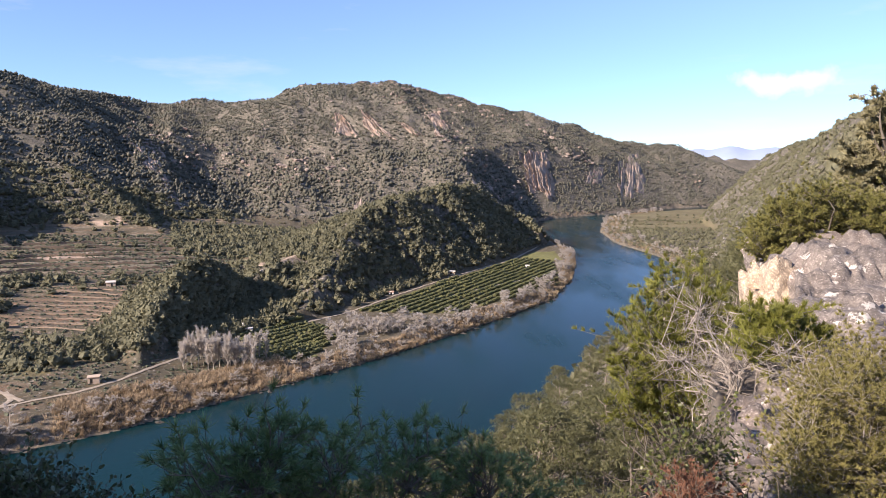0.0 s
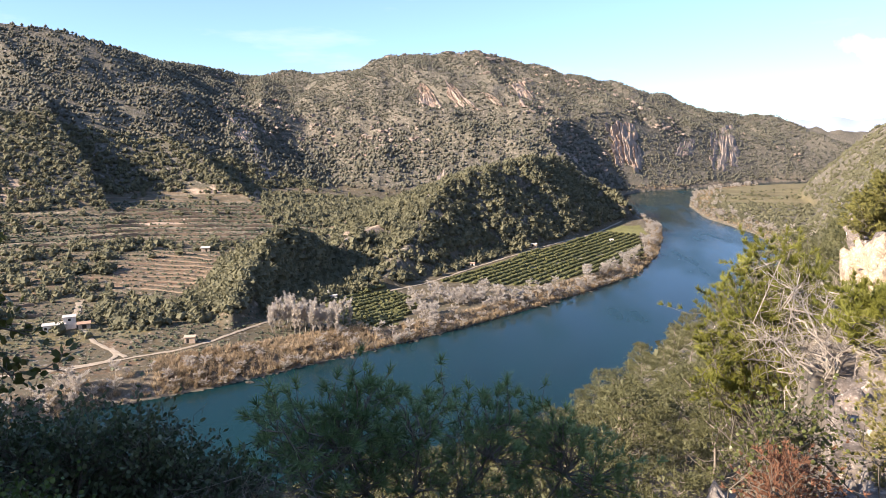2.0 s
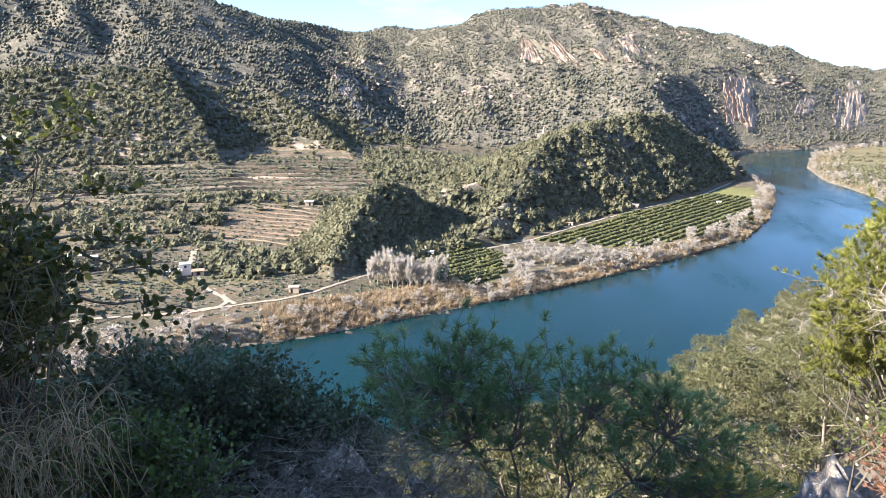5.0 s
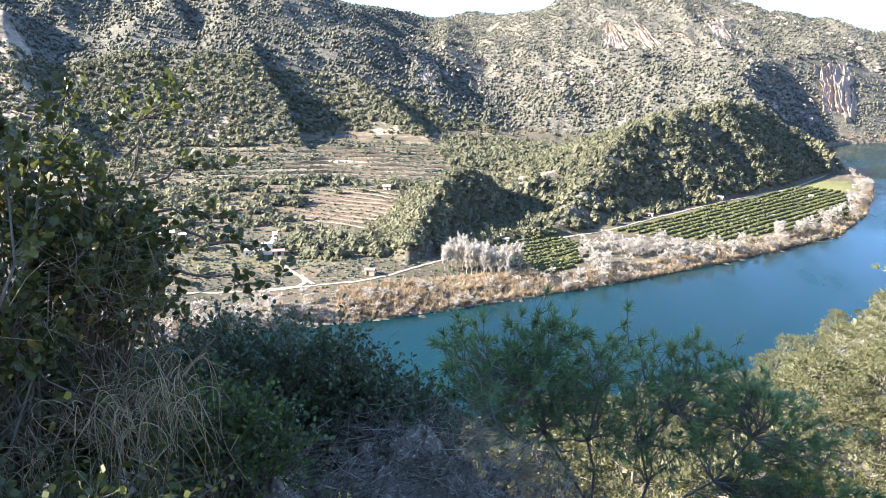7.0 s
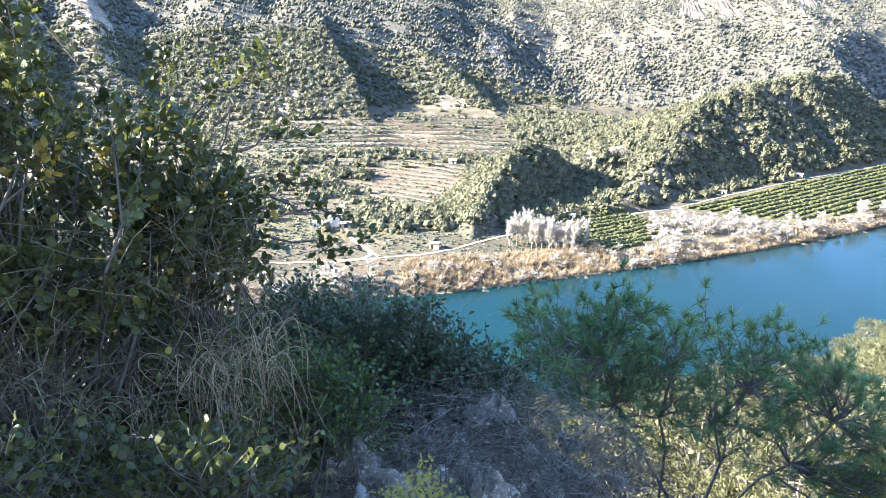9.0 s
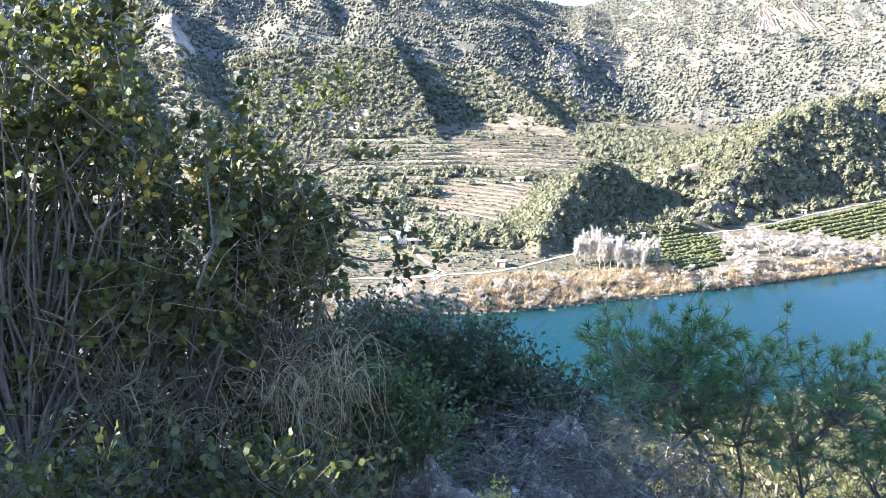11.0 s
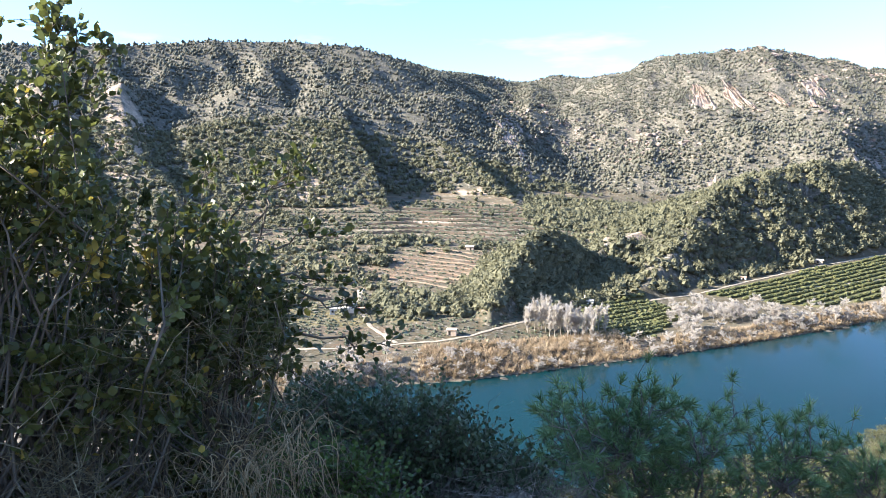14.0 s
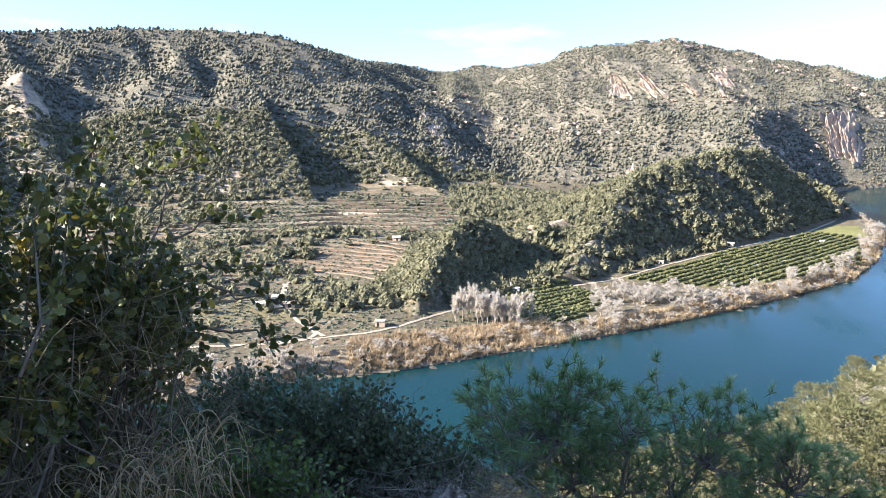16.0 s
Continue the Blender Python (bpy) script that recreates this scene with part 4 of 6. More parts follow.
for k in range(10):
    terrace_wall(360 + 9.5 * (k + 0.84), -30.6 + 0.25 * k + 0.8 * math.sin(k * 2.1), -25.3 + 0.05 * k + 0.4 * math.sin(k * 3.3), 0.9, 10 + k)
for k in range(9):
    terrace_wall(360 + 17.0 * (7 + k + 0.84), -37.0 + 1.1 * k + 2.5 * math.sin(k * 1.7), -20.3 + 1.2 * math.sin(k * 2.6), 2.2, 40 + k)
for k in range(4):
    terrace_wall(360 + 17.0 * (8 + k + 0.84), -50.0 + 2 * math.sin(k * 1.9), -41 + 2.0 * math.sin(k * 2.2), 1.9, 60 + k)
for k in range(5):
    terrace_wall(360 + 9.5 * (k + 0.84) - 57, -44 + 1.5 * math.sin(k * 1.9), -37.5 + 1.0 * math.sin(k * 2.2), 1.4, 80 + k)


def build_orchards():
    pts = []
    g = np.random.default_rng(12)
    for poly, ang, row, gap in ((ORCHARDS[0], 59, 4.6, 1.6), (ORCHARDS[1], 62, 5.4, 1.8)):
        c, s = math.cos(radians(ang)), math.sin(radians(ang))
        a, b = np.meshgrid(np.arange(-160, 160) * gap, np.arange(-70, 70) * row)
        cx, cy = np.mean(poly, axis=0)
        x, y = cx + a * c - b * s, cy + a * s + b * c
        k = inside(x, y, poly) & (g.uniform(0, 1, x.shape) > 0.04)
        x, y = x[k] + g.normal(0, 0.25, k.sum()), y[k] + g.normal(0, 0.25, k.sum())
        pts.append(np.stack([x, y], -1))
    xy = np.concatenate(pts)
    w = g.uniform(1.05, 1.4, len(xy))
    ob = scatter("citrus_orchard", ball(4, 6), np.column_stack([xy, ground_z(xy[:, 0], xy[:, 1]) + w * 0.6]), np.stack([w, w, w * 0.75], -1), ORCHARD, 0.25, 5)
    tagged(ob, "rows of dark green citrus trees on the river plain", "orchard", kind="stuff")


build_orchards()


def bare_tree(seed, name, tall, wide, n, label, group, mat, column=False):
    """A leafless tree: a trunk with steep limbs and a haze of pale twigs."""
    g = np.random.default_rng(seed)
    root = new(name)
    tubes, twigs = [], []
    tubes.append(tube(bent((0, 0, -0.4), (g.normal(0, 0.1), g.normal(0, 0.1), tall * 0.9), g, 0.03, 5), np.linspace(0.16, 0.04, 5), 4))
    for k in range(14):
        u = g.uniform(0.12, 0.75)
        a = g.uniform(0, 6.28)
        ln = wide * (1.0 if column else 1.25) * g.uniform(0.6, 1.1)
        p = np.array((0, 0, tall * u))
        q = p + np.array((math.cos(a) * ln, math.sin(a) * ln, tall * (0.22 if column else 0.18) * g.uniform(0.6, 1.4)))
        tubes.append(tube(bent(p, q, g, 0.1, 3), [0.06, 0.04, 0.02], 3))
        for _ in range(n):
            c = p + (q - p) * g.uniform(0.25, 1.0)
            d = np.array((math.cos(a), math.sin(a), 0)) * g.uniform(0.1, 0.9) * (0.35 if column else 1) + np.array((g.normal(0, 0.2 if column else 0.5), g.normal(0, 0.2 if column else 0.5), g.uniform(0.5, 1.3)))
            twigs.append((c, d / np.linalg.norm(d)))
    mesh_object("trunk", *join(tubes), mat, True, root)
    c, w = np.array([t[0] for t in twigs]), np.array([t[1] for t in twigs])
    mesh_object("twig_haze", *spray_cloud(c, w, 3, tall * 0.16, 0.065, seed, 0.6), mat, False, root)
    return tagged(root, label, "tree", group)


def plant(kinds, spots, seed, lo=0.8, hi=1.15):
    g = np.random.default_rng(seed)
    for i, (x, y) in enumerate(spots):
        s = g.uniform(lo, hi)
        m = pose(x, y, far_z(x, y), 0, 0, g.uniform(0, 360)) @ Matrix.Diagonal((s, s, s * g.uniform(0.85, 1.15), 1))
        ob = kinds[i] if i < len(kinds) else copy_thing(kinds[i % len(kinds)], Matrix())
        ob.matrix_basis = m


def bank_point(s, d):
    """A place at length s along the far bank, d metres inland."""
    pts = np.array(FAR_BANK, float)
    seg = np.r_[0, np.cumsum(np.hypot(*np.diff(pts, axis=0).T))]
    x, y = np.interp(s, seg, pts[:, 0]), np.interp(s, seg, pts[:, 1])
    x2, y2 = np.interp(s + 3, seg, pts[:, 0]), np.interp(s + 3, seg, pts[:, 1])
    ln = math.hypot(x2 - x, y2 - y)
    return x - (y2 - y) / ln * d, y + (x2 - x) / ln * d


def bank_length(x, y):
    """The length along the far bank that lies nearest to a place."""
    pts = np.array(FAR_BANK, float)
    seg = np.r_[0, np.cumsum(np.hypot(*np.diff(pts, axis=0).T))]
    s = np.arange(0, seg[-1], 2.0)
    return s[np.argmin(np.hypot(np.interp(s, seg, pts[:, 0]) - x, np.interp(s, seg, pts[:, 1]) - y))]


def build_bank():
    g = np.random.default_rng(40)
    pop = [bare_tree(500 + i, "poplar", 12.0, 1.25, 22, "tall bare white poplar in a dense stand", "poplar stand", BARE_WOOD, True) for i in range(4)]
    spots = []
    while len(spots) < 34:
        u, v = g.uniform(0, 1), g.uniform(0, 1)
        x, y = -110 + 34 * u + 3 * v, 279 + 4 * u + 16 * v
        if all((x - a) ** 2 + (y - b) ** 2 > 4.5 for a, b in spots):
            spots.append((x, y))
    plant(pop, spots, 41, 0.85, 1.1)
    bare = [bare_tree(520 + i, "bare_tree", 8.5, 2.5, 28, "leafless pale grey riverbank tree with fine twigs", "bare riverbank trees", BARE_WOOD) for i in range(5)]
    s0, s1, s2, s3 = bank_length(-50, 288), bank_length(5, 353), bank_length(71, 448), bank_length(122, 745)
    spots = []
    for a, b, n, d0, d1 in ((s0, s1, 50, 3, 32), (s1, s2, 32, 2, 17), (s2, s3, 48, 2, 14), (bank_length(-240, 120), bank_length(-128, 208), 66, 1, 17), (bank_length(-74, 262), s0, 7, 3, 9), (bank_length(-40, 300), bank_length(-5, 342), 26, 18, 50)):
        for _ in range(n):
            spots.append(bank_point(g.uniform(a, b), g.uniform(d0, d1)))
    # none before the small citrus orchard but at the water's edge
    def clear(p):
        a = math.degrees(math.atan2(p[0], p[1]))
        return not (-19 < a < -9.6 and math.hypot(p[0], p[1]) > np.interp(a, [-19, -14, -9.6], [262, 272, 288]))
    spots = [p for p in spots if clear(p)]
    plant(bare, spots, 42, 0.55, 1.0)
    brush = [bare_tree(540 + i, "bare_shrub", 3.4, 1.6, 22, "leafless pinkish-grey shrub among the reeds", "bare shrubs in the reeds", BARE_WOOD) for i in range(4)]
    spots = [bank_point(g.uniform(bank_length(-128, 208), s0), g.uniform(1, 20)) for _ in range(60)]
    spots += [bank_point(g.uniform(s0, s2), g.uniform(0.5, 5)) for _ in range(40)]
    plant(brush, spots, 43, 0.6, 1.15)
    # dry reeds and brush along the water
    xy = []
    for a, b, n, d0, d1 in ((bank_length(-120, 214), bank_length(-55, 283), 1500, 1, 26), (bank_length(-55, 283), s2, 900, 0.5, 12), (s2, s3, 700, 0.5, 9), (bank_length(-240, 120), bank_length(-120, 214), 350, 1, 14), (s3, bank_length(250, 1130), 300, 0.5, 8)):
        for _ in range(n):
            xy.append(bank_point(g.uniform(a, b), g.uniform(d0, d1)))
    pts = np.array(NEAR_BANK, float)[8:14]
    seg = np.r_[0, np.cumsum(np.hypot(*np.diff(pts, axis=0).T))]
    for _ in range(900):
        s = g.uniform(0, seg[-1])
        xy.append((np.interp(s, seg, pts[:, 0]) + g.uniform(3, 26), np.interp(s, seg, pts[:, 1])))
    spots = []
    for _ in range(130):
        s = seg[-1] * g.uniform(0, 1) ** 1.3
        spots.append((np.interp(s, seg, pts[:, 0]) + g.uniform(3, 46) * g.uniform(0.3, 1), np.interp(s, seg, pts[:, 1])))
    for p in spots:
        ob = copy_thing(bare[int(g.integers(5))], Matrix())
        s = g.uniform(0.5, 0.95)
        ob.matrix_basis = pose(p[0], p[1], far_z(*p), 0, 0, g.uniform(0, 360)) @ Matrix.Diagonal((s, s, s, 1))
    xy = np.array(xy)
    w = g.uniform(1.2, 2.6, len(xy))
    ob = scatter("dry_reeds", blades(30, 9, 0.95, 0.05, 0.45), np.column_stack([xy, ground_z(xy[:, 0], xy[:, 1]) - 0.1]), np.stack([w, w, w * 1.15], -1), REED, 0.2, 6)
    tagged(ob, "golden dry reeds and brush lining the bank", "reeds", kind="stuff")
    # stones and mud bars at the waterline
    stones = []
    for k in range(26):
        s = g.uniform(bank_length(-136, 205), s2)
        x, y = bank_point(s, g.uniform(-2.2, 0.8))
        stones.append((x, y, 0.05))
    w = g.uniform(0.5, 2.2, len(stones))
    ob = scatter("bank_stones", ball(4, 7), np.array(stones), np.stack([w, w * 0.6, w * 0.22], -1), BANK_STONE, 0.25, 8)
    tagged(ob, "pale flat stones and mud bars at the waterline", "stones", kind="stuff")


build_bank()


def build_point_scrub():
    """Green scrub between the field on the inner bend and the water."""
    x, y, z, k, g = sow(9000, 9, 27, 480, 1150, 79)
    keep = k["near"] & (z < 11) & (k["d_near"] > 7) & (g.uniform(0, 1, len(x)) < np.where(k["r"] < 930, 0.75, 0.10) + 0.4 * fbm(x / 30, y / 30, 92, 3))
    x, y, z = x[keep], y[keep], z[keep]
    w = g.uniform(0.8, 2.2, len(x))
    ob = scatter("point_scrub", lumpy(4, 6, 8), np.column_stack([x, y, z + w * 0.5]), np.stack([w, w, w * 0.8], -1), FOREST, 0.3, 10)
    tagged(ob, "green scrub on the inner bend of the river", "shrubs", kind="stuff")


build_point_scrub()


def build_low_brush():
    """Low shrubs and vine rows dotted over the valley fields."""
    x, y, z, k, g = sow(60000, -60, -12, 235, 660, 77)
    upper = (k['r'] > 468) & (k['az'] > -40)
    row = (k['fr'] > 0.78) & (k['terr'] > 0.5) & upper
    band = np.where(k['terr'] > 0.5, np.where(row, 0.95, np.where(k['fr'] > 0.66, 0.03, np.where((k['fr'] > 0.52) & (k['r'] < 468), 0.6, 0.22))), 0.34 + 0.25 * fbm(x / 30, y / 30, 91, 3))
    keep = k["far"] & (k["mount"] < 4) & (k["d_far"] > 22) & (g.uniform(0, 1, len(x)) < band)
    for poly in ORCHARDS:
        keep &= ~inside(x, y, poly)
    for hx, hy in ((-190, 260), (-186, 265), (-180, 265)):
        keep &= np.hypot(x - hx, y - hy) > 7
    road = np.array([(-186, 208), (-159, 224), (-146, 237), (-131, 249), (-122, 264), (-98, 322)], float)
    keep &= line_near(x, y, [tuple(p) for p in road])[0] > 3.5
    keep &= line_near(x, y, [(-190, 273), (-168, 252), (-146, 238)])[0] > 4
    x, y, z, row = x[keep], y[keep], z[keep], row[keep]
    w = g.uniform(0.35, 0.9, len(x)) * np.where(row, 1.5, 1.0)
    ob = scatter("field_shrubs", ball(3, 5), np.column_stack([x, y, z + w * 0.3]), np.stack([w, w, w * 0.7], -1), OLIVE, 0.3, 9)
    tagged(ob, "low olive and thyme shrubs over the dry fields", "shrubs", kind="stuff")


build_low_brush()

def sight(az, el, r0=700):
    """The ground that lies at those bearings and angles from the lookout."""
    r = np.arange(r0, 1800, 4.0)
    az, el = np.radians(np.asarray(az, float)), np.asarray(el, float)
    x, y = r * np.sin(az)[..., None], r * np.cos(az)[..., None]
    z = ground_z(x, y)
    rise = np.degrees(np.arctan2(z - 90, r))
    seen = rise >= el[..., None]
    k = np.where(seen.any(-1), np.argmax(seen, axis=-1), np.argmax(rise, axis=-1))[..., None]      # over the crest: the crest itself
    return np.stack([np.take_along_axis(c, k, -1)[..., 0] for c in (x, y, z)], -1)


def rock_face(corners, nu, nv, depth, seed, label, mat=None, flute=2.0):
    """A broken face of bare rock on a mountainside. corners: bearing and angle, round from the upper left."""
    u, v = np.meshgrid(np.linspace(0, 1, nu), np.linspace(0, 1, nv))
    q = np.array(corners, float)
    at = (q[0] * ((1 - u) * (1 - v))[..., None] + q[1] * (u * (1 - v))[..., None] + q[2] * (u * v)[..., None] + q[3] * ((1 - u) * v)[..., None])
    m = 9                                    # the ground under it, smoothed between nine stations each way
    ju, jv = np.rint(np.linspace(0, nu - 1, m)).astype(int), np.rint(np.linspace(0, nv - 1, m)).astype(int)
    coarse = sight(at[np.ix_(jv, ju)][..., 0], at[np.ix_(jv, ju)][..., 1])
    p = np.stack([np.stack([np.interp(np.arange(nv), jv, col) for col in np.stack([np.interp(np.arange(nu), ju, row) for row in coarse[..., c]]).T], 1) for c in range(3)], -1)
    span = max(abs(q[:, 0].max() - q[:, 0].min()), 0.5)
    ribs = 0.5 - np.abs(fbm(u * 3.2 * span ** 0.5 * flute + 0.5 * v, v * 1.6 + seed, seed, 4))
    steps = fbm(u * 4, v * 9, seed + 5, 3)
    rim = np.minimum(np.minimum(u, 1 - u), np.minimum(v, 1 - v)) + 0.13 * fbm(u * 7, v * 7, seed + 9, 3)
    out = depth * (0.35 + 0.9 * ribs + 0.28 * steps) * step(0.03, 0.13, rim) - 5.0 * (1 - step(0.0, 0.06, rim))
    flat = p * np.array((1, 1, 0))
    p = p - flat / np.linalg.norm(flat, axis=-1, keepdims=True) * out[..., None] + np.array((-0.35, 0, 0.25)) * out[..., None]
    i = np.arange(nu * nv).reshape(nv, nu)
    f = np.stack([i[:-1, :-1], i[1:, :-1], i[1:, 1:], i[:-1, 1:]], -1).reshape(-1, 4)
    tagged(mesh_object("outcrop", p.reshape(-1, 3), f, mat or CLIFF_STONE), label, "cliff")


rock_face([(-8.7, 3.7), (-8.0, 3.4), (-6.3, 1.2), (-8.7, 1.6)], 34, 30, 7, 901, "pale grey flatiron slab of rock on the mountain", CLIFF_PINK)
rock_face([(-6.8, 4.0), (-6.1, 3.6), (-3.4, 1.3), (-6.0, 1.7)], 38, 32, 8, 902, "long diagonal slab of pale pinkish rock on the mountain", CLIFF_PINK)
rock_face([(-4.0, 3.0), (-3.3, 2.9), (-1.3, 1.7), (-2.3, 1.6)], 28, 20, 5, 909, "low pinkish slab between the larger ones", CLIFF_PINK)
rock_face([(-1.5, 3.9), (-0.4, 3.7), (1.2, 1.5), (-0.5, 1.6)], 34, 32, 6, 903, "diagonal slab of pale grey rock below the crest", CLIFF_PINK)
rock_face([(5.9, 0.9), (8.4, 0.6), (9.2, -3.5), (6.9, -2.9)], 64, 56, 13, 905, "tall pinkish cliff face above the river", CLIFF_PINK, 1.5)
rock_face([(13.8, 0.6), (15.4, 0.3), (16.4, -3.2), (13.8, -3.2)], 44, 44, 9, 906, "broken greyish pink cliffs over the far bank", None, 1.5)
rock_face([(11.4, -0.9), (12.8, -0.8), (12.6, -2.2), (11.2, -2.2)], 26, 22, 6, 910, "low grey cliff beside the tall face")
rock_face([(-23.3, 1.2), (-21.7, 1.2), (-20.6, -0.6), (-22.6, -1.1)], 30, 24, 7, 907, "reddish scar of bare rock high on the mountain", CLIFF_PINK)
rock_face([(-22.1, -0.9), (-21.4, -0.9), (-19.9, -4.1), (-20.4, -4.1)], 12, 34, 4, 911, "narrow pale gully of bare rock and scree")
rock_face([(-7.4, -3.4), (-6.0, -3.2), (-5.8, -5.0), (-7.2, -5.2)], 16, 14, 3.5, 912, "grey crag on the wooded spur", None, 3.0)
rock_face([(2.2, -1.7), (3.8, -1.5), (5.0, -3.6), (3.4, -3.6)], 20, 18, 4, 908, "grey crag at the end of the wooded hill", None, 3.0)


def mountain_ledges():
    """Small pale ledges that show between the scrub of the bare mountain."""
    x, y, z, k, g = sow(26000, -24, 20, 900, 1560, 640)
    bare = fbm(x / 150 + y / 300, y / 150, 641, 3) + 0.5 * fbm(x / 30, y / 30, 642, 3)
    keep = k["far"] & (k["mount"] > 25) & (g.uniform(0, 1, len(x)) < 0.30 * step(-0.25, 0.5, bare))
    x, y, z = x[keep], y[keep], z[keep]
    w = 0.9 + 3.4 * g.uniform(0, 1, len(x)) ** 3
    ob = scatter("ledges", ball(3, 6), np.stack([x, y, z + 0.25 * w], -1), np.stack([w * 1.5, w * 0.8, w * 0.75], -1), CLIFF_STONE, 0.4, 643)
    tagged(ob, "small pale limestone ledges over the mountainside", "rocks", kind="stuff")


mountain_ledges()

# the far range behind the mouth of the valley, its blue haze painted on
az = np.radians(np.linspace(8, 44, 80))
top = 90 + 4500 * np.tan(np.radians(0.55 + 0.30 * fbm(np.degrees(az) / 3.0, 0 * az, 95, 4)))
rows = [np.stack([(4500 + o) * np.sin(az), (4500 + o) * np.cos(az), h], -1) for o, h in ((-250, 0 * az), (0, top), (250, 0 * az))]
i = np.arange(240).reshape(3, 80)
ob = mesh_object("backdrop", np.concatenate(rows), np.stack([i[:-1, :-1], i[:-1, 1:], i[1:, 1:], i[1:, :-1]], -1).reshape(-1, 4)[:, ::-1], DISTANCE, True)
tagged(ob, "mountain range far beyond the valley, blue haze painted into its colour", "mountains", kind="structure")

# ---------------------------------------------------------------- the lookout: ledge, rocks and shrubs round the eye
EYE = np.array((0.0, 0.0, 90.0))


def spot(az, el, d):
    """A place d metres from the lookout's eye height at that bearing and angle."""
    h = heading(az, el)
    return EYE + d * np.array((h.x, h.y, h.z))


def build_ledge():
    az = np.linspace(-88, 16, 150)
    edge = np.interp(az, [-88, -60, -46, -37, -24, -13, -4, 16], [2.4, 2.9, 3.25, 3.4, 3.55, 2.95, 2.45, 2.0])
    edge = edge + 0.12 * fbm(az / 5, 0 * az, 3, 3)
    u = np.concatenate([np.linspace(0.05, 1, 60), np.full(8, 1.0)])
    drop = np.concatenate([np.zeros(60), np.linspace(0.12, 2.6, 8)])
    U, A = np.meshgrid(u, np.radians(az), indexing="ij")
    D = drop[:, None] + 0 * A
    R = U * edge[None] + 0.22 * np.sqrt(D) + 0.15 * fbm(np.degrees(A) / 6, D * 1.5, 5, 3) * (D > 0)
    x, y = R * np.sin(A), R * np.cos(A)
    z = 88.02 + 0.10 * fbm(x / 0.9, y / 0.9, 7, 3) + 0.30 * np.abs(fbm(x / 0.35, y / 0.35, 8, 4)) + 0.07 * fbm(x / 0.09, y / 0.09, 18, 3) - 0.35 * step(0.82, 1.0, U) ** 2 - D - 0.25 * step(1.2, 0.3, R) * 0
    n, m = x.shape
    i = np.arange(n * m).reshape(n, m)
    f = np.stack([i[:-1, :-1], i[:-1, 1:], i[1:, 1:], i[1:, :-1]], -1).reshape(-1, 4)[:, ::-1]
    ob = mesh_object("rock_ledge", np.stack([x, y, z], -1).reshape(-1, 3), f, LIMESTONE, True)
    tagged(ob, "shaded grey limestone ledge with lichen and litter", "rock")


build_ledge()


def build_shelf():
    """The sunlit rock path on the right, and the outcrop at its end."""
    rr = np.concatenate([np.geomspace(2.0, 15.5, 150)])
    az = np.concatenate([np.linspace(-3.2, 0, 14), np.linspace(0.12, 40, 150) ])      # degrees in from the edge
    R, A0 = np.meshgrid(rr, az, indexing="ij")
    edge = np.interp(R, [2, 3.5, 6, 9, 12, 15.5], [23.2, 22.9, 24.6, 26.4, 25.6, 24.2]) + 1.1 * fbm(R * 0.8, 0 * R, 61, 4)
    over = np.minimum(A0, 0)
    A = np.radians(edge + np.maximum(A0, 0) + 0.25 * over * np.clip(3 / R, 0.2, 1) + 1.6 * fbm(R * 1.6, over * 1.5, 64, 4) * (over < 0) * np.clip(4 / R, 0.2, 1))
    x, y = R * np.sin(A), R * np.cos(A)
    deg = np.degrees(A)
    z = 88.33 + 0.10 * fbm(x / 0.8, y / 0.8, 62, 3) + 0.16 * np.abs(fbm(x / 0.45, y / 0.45, 63, 4)) + 0.03 * fbm(x / 0.1, y / 0.1, 66, 3)
    q = 0.13
    z = 0.35 * z + 0.65 * q * (np.floor(z / q) + step(0.6, 1.0, z / q - np.floor(z / q)))
    lump = step(9.2, 10.6, R) * step(25.6, 27.4, deg + 1.2 * fbm(x, y, 67, 3)) * (1 - step(13.2, 14.6, R))
    z = z + lump * (0.27 + 0.16 * fbm(x / 1.1, y / 1.1, 65, 3) + 0.07 * fbm(x / 0.25, y / 0.25, 68, 4))
    z = z + over * 0.75
    n, m = x.shape
    i = np.arange(n * m).reshape(n, m)
    f = np.stack([i[:-1, :-1], i[:-1, 1:], i[1:, 1:], i[1:, :-1]], -1).reshape(-1, 4)[:, ::-1]
    ob = mesh_object("rock_shelf", np.stack([x, y, z], -1).reshape(-1, 3), f, SHELF_STONE, True)
    tagged(ob, "sunlit grey limestone shelf with white lichen patches", "rock")


build_shelf()


def rock(name, at, size, turn, seed, mat, label, rough=0.20, tilt=0):
    g = np.random.default_rng(seed)
    v, f = ball(30, 46)
    n = v / np.linalg.norm(v, axis=1, keepdims=True)
    q = np.sign(n) * np.abs(n) ** 0.62                         # squarer than a ball
    s = seed * 3.7
    wob = fbm(n[:, 0] * 1.7 + n[:, 2] * 1.3 + s, n[:, 1] * 1.7 - n[:, 2] * 0.9 + s, seed, 5)
    crack = np.abs(fbm(n[:, 0] * 3 + s, n[:, 2] * 3 + n[:, 1] * 2, seed + 9, 3))
    v = q * (1 + rough * wob - 0.07 * np.exp(-(crack / 0.07) ** 2))[:, None] * np.array(size)
    ob = mesh_object(name, v, f, mat, True)
    ob.matrix_basis = pose(*at, tilt, 0, turn)
    return tagged(ob, label, "rock")


def lay_rock(az, r, z, size, turn, seed, mat, label, **more):
    return rock("boulder", (r * math.sin(radians(az)), r * math.cos(radians(az)), z), size, turn, seed, mat, label, **more)


